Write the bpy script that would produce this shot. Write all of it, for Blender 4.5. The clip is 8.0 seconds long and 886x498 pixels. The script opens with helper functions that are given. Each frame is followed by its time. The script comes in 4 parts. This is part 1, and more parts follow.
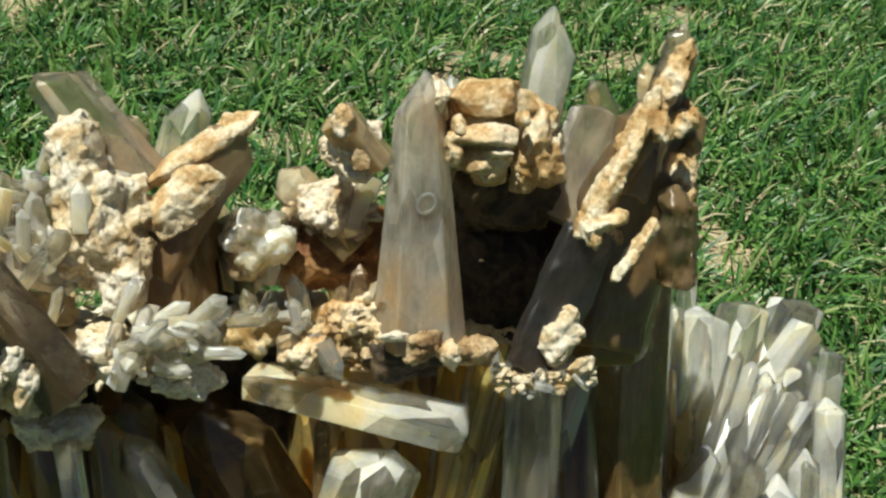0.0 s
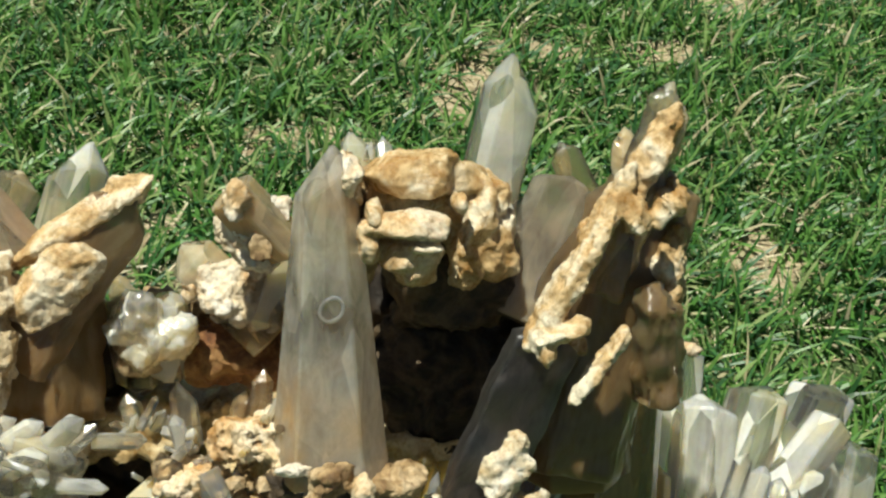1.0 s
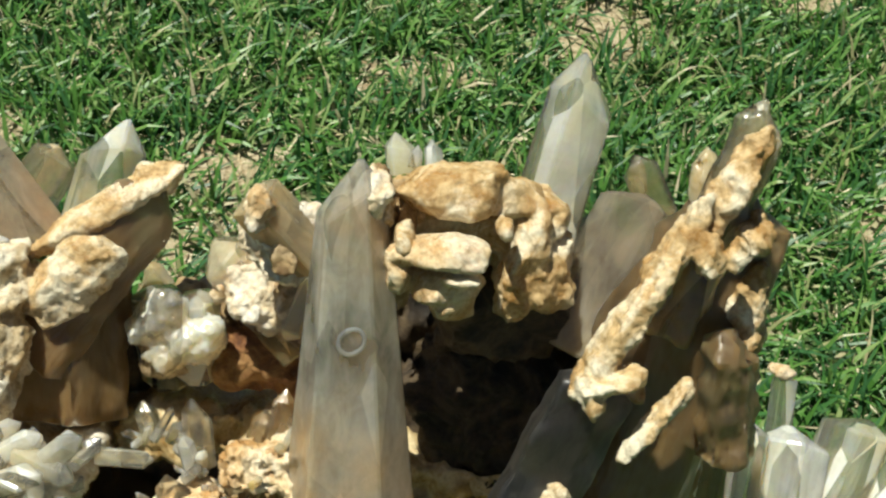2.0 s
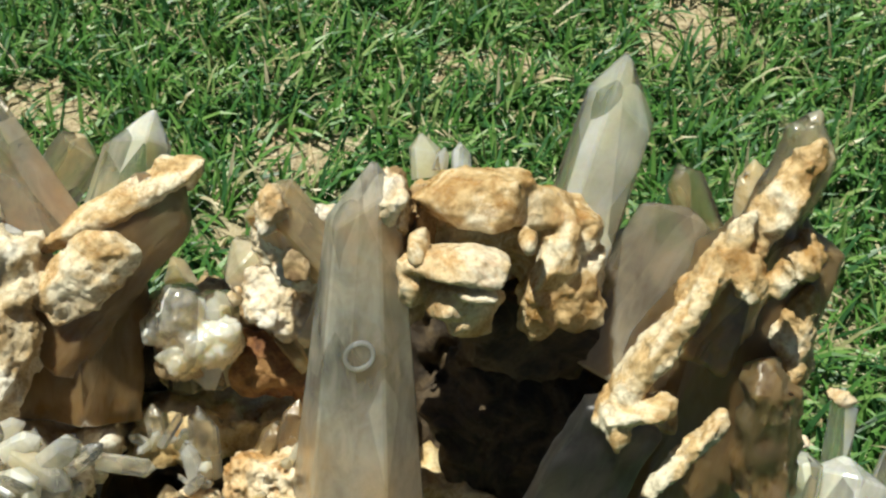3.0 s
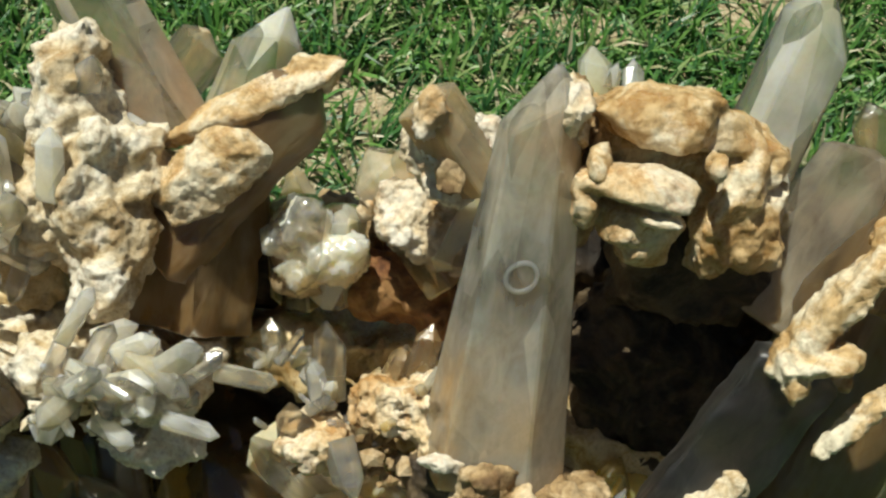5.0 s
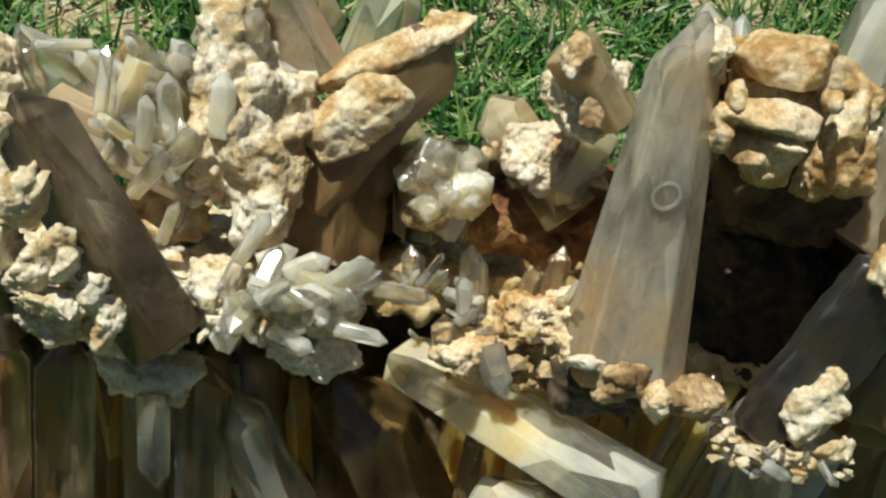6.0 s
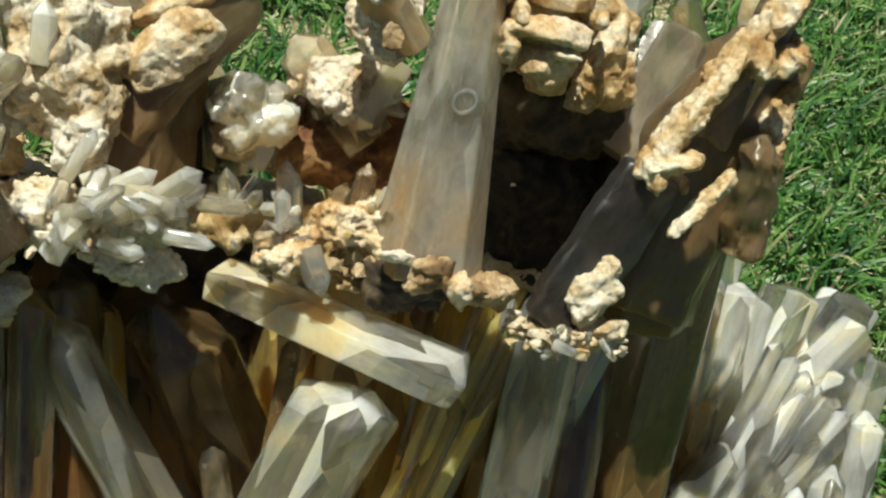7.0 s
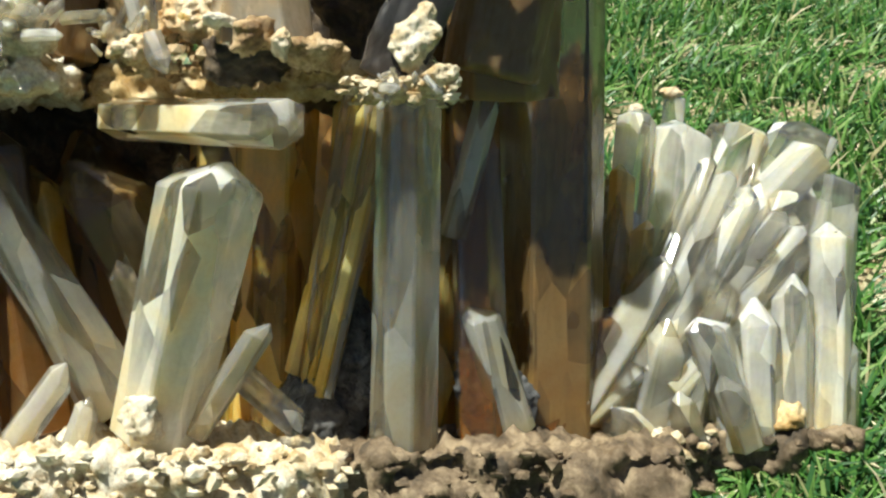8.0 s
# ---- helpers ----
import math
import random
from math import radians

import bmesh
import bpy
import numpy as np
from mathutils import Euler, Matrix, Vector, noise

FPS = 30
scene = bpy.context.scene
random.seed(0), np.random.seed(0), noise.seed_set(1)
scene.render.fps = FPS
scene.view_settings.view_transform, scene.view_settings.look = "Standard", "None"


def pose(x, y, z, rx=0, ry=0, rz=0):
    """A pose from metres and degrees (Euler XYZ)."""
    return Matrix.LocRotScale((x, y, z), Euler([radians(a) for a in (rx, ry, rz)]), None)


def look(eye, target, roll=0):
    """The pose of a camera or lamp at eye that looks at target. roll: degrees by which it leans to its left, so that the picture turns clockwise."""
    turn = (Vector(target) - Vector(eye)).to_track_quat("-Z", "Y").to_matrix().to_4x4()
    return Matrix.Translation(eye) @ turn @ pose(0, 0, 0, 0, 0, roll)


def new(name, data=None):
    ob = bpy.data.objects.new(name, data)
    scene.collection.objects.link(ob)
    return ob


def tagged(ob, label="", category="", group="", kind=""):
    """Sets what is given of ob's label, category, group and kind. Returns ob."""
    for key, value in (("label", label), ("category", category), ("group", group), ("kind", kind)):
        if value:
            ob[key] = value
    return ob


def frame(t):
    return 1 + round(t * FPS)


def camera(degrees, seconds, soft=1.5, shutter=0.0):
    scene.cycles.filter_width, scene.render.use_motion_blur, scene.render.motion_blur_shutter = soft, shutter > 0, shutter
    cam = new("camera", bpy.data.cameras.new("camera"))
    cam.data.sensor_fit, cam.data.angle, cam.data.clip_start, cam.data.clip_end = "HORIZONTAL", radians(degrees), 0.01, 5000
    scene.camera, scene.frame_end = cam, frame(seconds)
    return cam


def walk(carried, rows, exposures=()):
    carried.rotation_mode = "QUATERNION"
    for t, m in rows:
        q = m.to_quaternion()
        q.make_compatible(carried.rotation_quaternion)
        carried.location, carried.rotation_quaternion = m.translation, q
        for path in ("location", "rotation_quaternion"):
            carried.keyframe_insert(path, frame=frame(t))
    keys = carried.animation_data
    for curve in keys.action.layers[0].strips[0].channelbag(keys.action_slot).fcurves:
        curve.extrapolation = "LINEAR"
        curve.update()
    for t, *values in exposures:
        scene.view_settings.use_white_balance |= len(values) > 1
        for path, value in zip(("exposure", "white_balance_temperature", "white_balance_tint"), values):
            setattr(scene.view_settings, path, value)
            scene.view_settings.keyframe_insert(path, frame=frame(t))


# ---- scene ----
# ---- camera ----
cam = camera(40.0, 8.0, soft=2.4)
PATH = [
    (0.0, pose(-0.1082, -0.2109, 0.6997, 50.74, -6.09, -11.20)),
    (0.5, pose(-0.0761, -0.1692, 0.6937, 49.11, -6.29, -10.45)),
    (1.0, pose(-0.0588, -0.1440, 0.6853, 48.93, -5.12, -8.00)),
    (1.2, pose(-0.0639, -0.1317, 0.6881, 47.46, -5.79, -6.88)),
    (2.3, pose(-0.0258, -0.1023, 0.6797, 44.52, -2.41, 0.85)),
    (2.5, pose(-0.0241, -0.0989, 0.6810, 44.41, -2.17, 1.60)),
    (3.0, pose(-0.0227, -0.0927, 0.6729, 44.09, -2.17, 3.32)),
    (3.5, pose(-0.0124, -0.0770, 0.6651, 43.35, -1.51, 5.35)),
    (4.0, pose(-0.0029, -0.0443, 0.6579, 41.22, -0.99, 6.17)),
    (4.5, pose(-0.0238, -0.0534, 0.6527, 40.90, -2.69, 7.35)),
    (5.0, pose(-0.0472, -0.0885, 0.6513, 42.31, -4.49, 7.52)),
    (5.2, pose(-0.0660, -0.0947, 0.6545, 41.33, -4.80, 6.85)),
    (6.3, pose(-0.0899, -0.1488, 0.6605, 44.01, -8.47, 4.03)),
    (6.5, pose(-0.0953, -0.1655, 0.6589, 45.41, -9.97, 1.59)),
    (6.7, pose(-0.1016, -0.1689, 0.6557, 46.11, -12.13, -1.27)),
    (7.0, pose(-0.1015, -0.1660, 0.6556, 46.28, -13.90, -4.72)),
    (7.3, pose(-0.0488, -0.1953, 0.6538, 47.41, -8.63, -4.32)),
    (7.5, pose(-0.0325, -0.2202, 0.6462, 49.57, -6.67, -4.47)),
    (7.6, pose(-0.0360, -0.2344, 0.6376, 51.13, -6.32, -4.62)),
    (8.0, pose(0.0085, -0.2637, 0.5797, 58.00, -0.00, 0.00)),
]
walk(cam, PATH, exposures=[(t, e, 6500, 4) for t, e in (
    (0.0, -0.05), (1.2, 0.0), (2.5, 0.05), (3.5, -0.04), (4.5, -0.27), (5.2, -0.15), (6.5, -0.15), (7.0, -0.05), (7.5, 0.0), (8.0, 0.45))])

# ---- world, sun, exposure ----
SUN_FROM = Vector((-0.26, 0.03, 0.965)).normalized()
world = bpy.data.worlds.new("sky")
scene.world = world
world.use_nodes = True
wt = world.node_tree
sky = wt.nodes.new("ShaderNodeTexSky")
sky.sky_type = "NISHITA"
sky.sun_disc = False
sky.sun_elevation = math.asin(SUN_FROM.z)
sky.sun_rotation = math.atan2(SUN_FROM.x, SUN_FROM.y)
wt.nodes["Background"].inputs[1].default_value = 0.036
wt.links.new(sky.outputs[0], wt.nodes["Background"].inputs[0])
sun = new("sun", bpy.data.lights.new("sun", "SUN"))
sun.data.energy, sun.data.angle, sun.data.color = 6.0, radians(0.53), (1.0, 0.965, 0.87)
sun.matrix_world = look(SUN_FROM * 5, (0, 0, 0))


# ---- materials ----
def nodes_of(name):
    m = bpy.data.materials.new(name)
    m.use_nodes = True
    return m, m.node_tree.nodes, m.node_tree.links, m.node_tree.nodes["Principled BSDF"]


def noise_node(n, l, coord, scale, detail=6.0, rough=0.6, distort=0.0):
    x = n.new("ShaderNodeTexNoise")
    x.inputs["Scale"].default_value = scale
    x.inputs["Detail"].default_value = detail
    x.inputs["Roughness"].default_value = rough
    x.inputs["Distortion"].default_value = distort
    l.new(coord, x.inputs["Vector"])
    return x.outputs["Fac"]


def ramp_node(n, l, fac, stops):
    r = n.new("ShaderNodeValToRGB")
    e = r.color_ramp.elements
    e[0].position, e[0].color = stops[0][0], (*stops[0][1], 1)
    e[1].position, e[1].color = stops[-1][0], (*stops[-1][1], 1)
    for p, c in stops[1:-1]:
        k = e.new(p)
        k.color = (*c, 1)
    l.new(fac, r.inputs[0])
    return r.outputs[0]


def mix_node(n, l, fac, a, b, mode="MIX"):
    x = n.new("ShaderNodeMix")
    x.data_type, x.blend_type = "RGBA", mode
    for v, s in ((fac, x.inputs[0]), (a, x.inputs[6]), (b, x.inputs[7])):
        if isinstance(v, (int, float)):
            s.default_value = v
        elif isinstance(v, tuple):
            s.default_value = (*v, 1)
        else:
            l.new(v, s)
    return x.outputs[2]


def bump_node(n, l, height, strength, distance):
    b = n.new("ShaderNodeBump")
    b.inputs["Strength"].default_value = strength
    b.inputs["Distance"].default_value = distance
    l.new(height, b.inputs["Height"])
    return b.outputs[0]


def rock_material(name, dark, mid, light, scale=90.0, roughness=0.75):
    """Weathered mineral crust: sugary pale grains, iron stains in blotches, dull and glossy spots."""
    m, n, l, p = nodes_of(name)
    co = n.new("ShaderNodeNewGeometry").outputs["Position"]
    big = noise_node(n, l, co, scale, 5, 0.65, 0.8)
    stain = noise_node(n, l, co, scale * 2.3, 6, 0.7, 1.5)
    fine = noise_node(n, l, co, scale * 9, 6, 0.75)
    base = ramp_node(n, l, big, ((0.36, dark), (0.48, mid), (0.6, light)))
    rusty = tuple(c * k for c, k in zip(dark, (1.0, 0.72, 0.45)))
    spots = ramp_node(n, l, stain, ((0.52, (0, 0, 0)), (0.7, (0.5, 0.5, 0.5))))
    grain = ramp_node(n, l, fine, ((0.32, (0.45, 0.36, 0.26)), (0.52, (0.95, 0.93, 0.9)), (0.7, (1.0, 1.0, 1.0))))
    l.new(mix_node(n, l, 0.75, mix_node(n, l, spots, base, rusty), grain, "MULTIPLY"), p.inputs["Base Color"])
    l.new(ramp_node(n, l, stain, ((0.35, (roughness,) * 3), (0.6, (max(0.25, roughness - 0.3),) * 3))), p.inputs["Roughness"])
    l.new(bump_node(n, l, mix_node(n, l, 0.5, stain, fine), 0.75, 0.0016), p.inputs["Normal"])
    return m


def quartz_material(name, tint, stain, veil=0.25, stain_at=0.58, roughness=0.05, passing=0.2, relief=0.06, stretch=0.1, facet=0.2):
    """Quartz: a glassy body, milky veils (some painting bright reflections) and iron stains in it, and some light that
    passes straight through.
    """
    m, n, l, p = nodes_of(name)
    co = n.new("ShaderNodeTexCoord").outputs["Object"]
    info = n.new("ShaderNodeObjectInfo")
    shift = n.new("ShaderNodeVectorMath")
    shift.operation = "MULTIPLY_ADD"
    l.new(info.outputs["Random"], shift.inputs[0])
    shift.inputs[1].default_value = (3, 5, 7)
    l.new(co, shift.inputs[2])
    at = shift.outputs[0]
    along = n.new("ShaderNodeVectorMath")
    along.operation = "MULTIPLY"
    l.new(at, along.inputs[0])
    along.inputs[1].default_value = (1, 1, stretch)
    big = noise_node(n, l, at, 45, 3, 0.5, 0.4)
    mid = noise_node(n, l, along.outputs[0], 220, 3, 0.6, 0.6)
    fine = noise_node(n, l, at, 700, 5, 0.65, 0.3)
    parts = n.new("ShaderNodeSeparateXYZ")
    l.new(n["Texture Coordinate"].outputs["Generated"], parts.inputs[0])
    root = n.new("ShaderNodeMapRange")
    root.inputs[1].default_value, root.inputs[2].default_value = 0.0, 0.55
    root.inputs[3].default_value, root.inputs[4].default_value = 0.14, -0.04
    l.new(parts.outputs[2], root.inputs[0])
    rooted = n.new("ShaderNodeMath")
    l.new(big, rooted.inputs[0])
    l.new(root.outputs[0], rooted.inputs[1])
    patch = ramp_node(n, l, rooted.outputs[0], ((stain_at - 0.16, (0, 0, 0)), (stain_at + 0.2, (1, 1, 1))))
    colour = mix_node(n, l, patch, tint, stain)
    grain = ramp_node(n, l, fine, ((0.3, (0.8, 0.76, 0.68)), (0.55, (1, 1, 1))))
    p.inputs["IOR"].default_value = 1.545
    p.inputs["Transmission Weight"].default_value = 1.0
    l.new(mix_node(n, l, 0.45, (1.0, 1.0, 1.0), colour), p.inputs["Base Color"])
    l.new(ramp_node(n, l, mid, ((0.5, (roughness,) * 3), (0.75, (roughness + 0.15,) * 3))), p.inputs["Roughness"])
    hill_up = mix_node(n, l, 0.15, mid, fine)
    bump = bump_node(n, l, hill_up, relief, 0.0012)
    # growth faces: stepped patches along the prism, each tilted a little its own way
    long_way = n.new("ShaderNodeVectorMath")
    long_way.operation = "MULTIPLY"
    l.new(at, long_way.inputs[0])
    long_way.inputs[1].default_value = (1, 1, 0.28)
    cells = n.new("ShaderNodeTexVoronoi")
    cells.inputs["Scale"].default_value = 130
    l.new(long_way.outputs[0], cells.inputs["Vector"])
    tilt = n.new("ShaderNodeVectorMath")
    tilt.operation = "MULTIPLY_ADD"
    l.new(cells.outputs["Color"], tilt.inputs[0])
    tilt.inputs[1].default_value = (facet,) * 3
    tilt.inputs[2].default_value = (-facet / 2,) * 3
    turned = n.new("ShaderNodeVectorMath")
    l.new(bump, turned.inputs[0])
    l.new(tilt.outputs[0], turned.inputs[1])
    unit = n.new("ShaderNodeVectorMath")
    unit.operation = "NORMALIZE"
    l.new(turned.outputs[0], unit.inputs[0])
    bump = unit.outputs[0]
    cell = n.new("ShaderNodeSeparateColor")
    l.new(cells.outputs["Color"], cell.inputs[0])
    l.new(bump, p.inputs["Normal"])
    cloud = n.new("ShaderNodeBsdfPrincipled")
    l.new(mix_node(n, l, 0.6, colour, grain, "MULTIPLY"), cloud.inputs["Base Color"])
    cloud.inputs["Roughness"].default_value = roughness + 0.1
    cloud.inputs["Subsurface Weight"].default_value = 1.0
    cloud.inputs["Subsurface Radius"].default_value = (1.0, 0.9, 0.7)
    cloud.inputs["Subsurface Scale"].default_value = 0.006
    l.new(bump, cloud.inputs["Normal"])
    glow = n.new("ShaderNodeBsdfTranslucent")
    l.new(colour, glow.inputs[0])
    soft = n.new("ShaderNodeMixShader")
    soft.inputs[0].default_value = 0.3
    l.new(cloud.outputs[0], soft.inputs[1])
    l.new(glow.outputs[0], soft.inputs[2])
    clear = n.new("ShaderNodeBsdfTransparent")
    l.new(mix_node(n, l, 0.35, (1.0, 1.0, 1.0), colour), clear.inputs[0])
    glass = n.new("ShaderNodeMixShader")
    glass.inputs[0].default_value = passing
    l.new(p.outputs[0], glass.inputs[1])
    l.new(clear.outputs[0], glass.inputs[2])
    how = n.new("ShaderNodeMapRange")
    how.inputs[1].default_value, how.inputs[2].default_value = 0.36, 0.66
    how.inputs[3].default_value, how.inputs[4].default_value = veil * 0.15, min(1.0, veil * 2.1)
    # Milkier cells also paint the bright reflections of single faces
    streak = n.new("ShaderNodeMath")
    l.new(mix_node(n, l, min(0.6, facet * 1.5), mix_node(n, l, 0.7, mid, big), cell.outputs[0]), streak.inputs[0])
    l.new(root.outputs[0], streak.inputs[1])
    l.new(streak.outputs[0], how.inputs[0])
    body = n.new("ShaderNodeMixShader")
    l.new(how.outputs[0], body.inputs[0])
    l.new(glass.outputs[0], body.inputs[1])
    l.new(soft.outputs[0], body.inputs[2])
    # polished outer faces
    sheen = n.new("ShaderNodeBsdfGlossy")
    sheen.inputs["Roughness"].default_value = roughness * 0.6 + 0.14
    l.new(bump, sheen.inputs["Normal"])
    edge_on = n.new("ShaderNodeFresnel")
    edge_on.inputs[0].default_value = 1.4
    l.new(bump, edge_on.inputs["Normal"])
    faced = n.new("ShaderNodeMixShader")
    l.new(edge_on.outputs[0], faced.inputs[0])
    l.new(body.outputs[0], faced.inputs[1])
    l.new(sheen.outputs[0], faced.inputs[2])
    l.new(faced.outputs[0], n["Material Output"].inputs[0])
    return m


CREAM = rock_material("cream_matrix", (0.52, 0.38, 0.19), (0.76, 0.66, 0.46), (0.9, 0.86, 0.73))
PALE = rock_material("pale_crust", (0.6, 0.4, 0.18), (0.8, 0.68, 0.47), (0.9, 0.85, 0.73), 75, 0.65)
GOLD = rock_material("ochre_crust", (0.46, 0.29, 0.1), (0.66, 0.49, 0.24), (0.8, 0.68, 0.42), 80, 0.5)
TANROCK = rock_material("tan_rock", (0.2, 0.12, 0.05), (0.42, 0.29, 0.14), (0.64, 0.5, 0.31), 80)
EARTH = rock_material("dark_earth", (0.06, 0.045, 0.028), (0.18, 0.13, 0.08), (0.36, 0.28, 0.18), 80)
RUST = rock_material("rust_rock", (0.1, 0.035, 0.01), (0.24, 0.1, 0.03), (0.4, 0.22, 0.08), 80)
# Near-black rock: the deep shade of the hollows is put into its colour
DARK_SHADE_ROCK = rock_material("dark_shade_rock", (0.02, 0.014, 0.008), (0.055, 0.036, 0.018), (0.13, 0.09, 0.045), 90)
SOOT = rock_material("grey_inclusion", (0.03, 0.034, 0.038), (0.075, 0.08, 0.085), (0.17, 0.175, 0.18), 120, 0.5)
CLEAR = quartz_material("clear_quartz", (0.985, 0.95, 0.83), (0.94, 0.74, 0.38), 0.28, 0.6, 0.015, 0.45, 0.15, 0.2, facet=0.35)
GLASS = quartz_material("glassy_quartz", (0.985, 0.95, 0.82), (0.92, 0.72, 0.38), 0.15, 0.6, 0.01, 0.4, 0.15, 0.15, facet=0.3)
MILKY = quartz_material("milky_quartz", (0.985, 0.965, 0.87), (0.95, 0.72, 0.34), 0.58, 0.62, 0.02, 0.4, 0.1, 0.2, facet=0.25)
# Brown quartz, its tint lowered to hold the shade of the lower left
SMOKY = quartz_material("smoky_quartz", (0.38, 0.22, 0.08), (0.34, 0.15, 0.035), 0.3, 0.5, 0.03, 0.3, 0.2, 0.1, facet=0.25)
AMBER = quartz_material("amber_quartz", (0.98, 0.78, 0.36), (0.97, 0.58, 0.1), 0.55, 0.46, 0.04, 0.7, 0.2, 0.15, facet=0.3)
BRONZE = quartz_material("bronze_quartz", (0.13, 0.1, 0.045), (0.1, 0.06, 0.025), 0.8, 0.5, 0.2, 0.1, 0.4, 0.3, facet=0.1)
UMBER = quartz_material("umber_quartz", (0.44, 0.3, 0.135), (0.3, 0.18, 0.07), 0.95, 0.5, 0.35, 0.05, 0.3, 0.3, facet=0.05)
HONEY = quartz_material("honey_quartz", (0.5, 0.36, 0.17), (0.33, 0.19, 0.07), 0.7, 0.5, 0.2, 0.2, 0.5, stretch=0.6)
OLIVE = quartz_material("olive_quartz", (0.52, 0.46, 0.36), (0.46, 0.37, 0.24), 0.5, 0.5, 0.12, 0.35, 0.3, stretch=0.4, facet=0.1)
TAN = quartz_material("tan_quartz", (0.84, 0.74, 0.54), (0.7, 0.46, 0.19), 0.5, 0.5, 0.12, 0.35, 0.3, stretch=0.6)
ROSE = quartz_material("reddish_quartz", (0.84, 0.74, 0.58), (0.7, 0.44, 0.22), 0.35, 0.5, 0.08, 0.45, stretch=0.6)
GREY = quartz_material("grey_quartz", (0.88, 0.85, 0.74), (0.54, 0.34, 0.14), 0.85, 0.56, 0.1, 0.3, 0.1, stretch=0.4, facet=0.06)
FROST = quartz_material("frosted_quartz", (0.985, 0.97, 0.89), (0.94, 0.76, 0.36), 0.52, 0.58, 0.02, 0.4, 0.15, 0.2, facet=0.5)
DRUSE = quartz_material("druse_quartz", (0.985, 0.94, 0.8), (0.92, 0.74, 0.44), 0.8, 0.58, 0.04, 0.35, 0.1, stretch=0.4, facet=0.25)
BROWN = quartz_material("brown_quartz", (0.4, 0.285, 0.125), (0.32, 0.19, 0.065), 0.65, 0.5, 0.1, 0.12, 0.2, 0.15, facet=0.12)
# Quartz face in cast shadow, the shadow put into a near-black tint
SHADED = quartz_material("shaded_quartz", (0.022, 0.02, 0.02), (0.07, 0.045, 0.025), 0.8, 0.62, 0.45, 0.03, 0.2, stretch=0.5, facet=0.05)
CANDLE = rock_material("waxy_ochre_crust", (0.42, 0.24, 0.075), (0.7, 0.51, 0.26), (0.9, 0.82, 0.62), 75, 0.45)
PEACH = rock_material("peach_crust", (0.55, 0.32, 0.12), (0.78, 0.6, 0.35), (0.9, 0.82, 0.64), 75, 0.4)


def grass_material():
    m, n, l, p = nodes_of("grass_blade")
    isl = n.new("ShaderNodeNewGeometry")
    green = ramp_node(n, l, isl.outputs["Random Per Island"], (
        (0.0, (0.025, 0.08, 0.02)), (0.2, (0.05, 0.155, 0.05)), (0.4, (0.07, 0.19, 0.032)), (0.62, (0.11, 0.26, 0.05)), (0.82, (0.2, 0.35, 0.09)),
        (0.92, (0.31, 0.39, 0.15)), (0.955, (0.4, 0.37, 0.19)), (1.0, (0.64, 0.56, 0.38))))
    l.new(green, p.inputs["Base Color"])
    p.inputs["Roughness"].default_value = 0.42
    t = n.new("ShaderNodeBsdfTranslucent")
    l.new(green, t.inputs[0])
    s = n.new("ShaderNodeMixShader")
    s.inputs[0].default_value = 0.3
    l.new(p.outputs[0], s.inputs[1])
    l.new(t.outputs[0], s.inputs[2])
    l.new(s.outputs[0], n["Material Output"].inputs[0])
    return m


def soil_material():
    m, n, l, p = nodes_of("sandy_soil")
    co = n.new("ShaderNodeNewGeometry").outputs["Position"]
    big = noise_node(n, l, co, 25, 5, 0.6)
    fine = noise_node(n, l, co, 160, 6, 0.7)
    near = ramp_node(n, l, fine, ((0.3, (0.2, 0.14, 0.07)), (0.5, (0.5, 0.4, 0.25)), (0.7, (0.72, 0.62, 0.44))))
    turf = ramp_node(n, l, fine, ((0.3, (0.03, 0.06, 0.015)), (0.55, (0.075, 0.13, 0.035)), (0.75, (0.2, 0.21, 0.09))))
    worn = n.new("ShaderNodeAttribute")
    worn.attribute_name = "bare"
    ragged = mix_node(n, l, 0.35, worn.outputs["Fac"], big)
    cover = ramp_node(n, l, ragged, ((0.26, (1, 1, 1)), (0.42, (0.05, 0.05, 0.05))))
    l.new(mix_node(n, l, cover, near, turf), p.inputs["Base Color"])
    p.inputs["Roughness"].default_value = 0.95
    l.new(bump_node(n, l, fine, 0.9, 0.006), p.inputs["Normal"])
    return m


def straw_material():
    m, n, l, p = nodes_of("dry_straw")
    isl = n.new("ShaderNodeNewGeometry")
    l.new(ramp_node(n, l, isl.outputs["Random Per Island"], ((0.0, (0.3, 0.2, 0.1)), (0.5, (0.5, 0.41, 0.24)), (1.0, (0.72, 0.64, 0.46)))), p.inputs["Base Color"])
    p.inputs["Roughness"].default_value = 0.7
    return m


GRASS, SOIL, STRAW = grass_material(), soil_material(), straw_material()
STONE = rock_material("field_stone", (0.2, 0.18, 0.15), (0.32, 0.29, 0.25), (0.42, 0.39, 0.34), 25)


# ---- builders ----
def mesh_of(name, bm, material, smooth=False):
    me = bpy.data.meshes.new(name)
    bm.to_mesh(me)
    bm.free()
    me.materials.append(material)
    if smooth:
        me.polygons.foreach_set("use_smooth", [True] * len(me.polygons))
    return me


def part(name, bm, material, parent, label="", smooth=True):
    """One mesh object under a thing or a part, in the parent's own axes."""
    ob = new(name, mesh_of(name, bm, material, smooth))
    ob.parent = parent
    return tagged(ob, label)


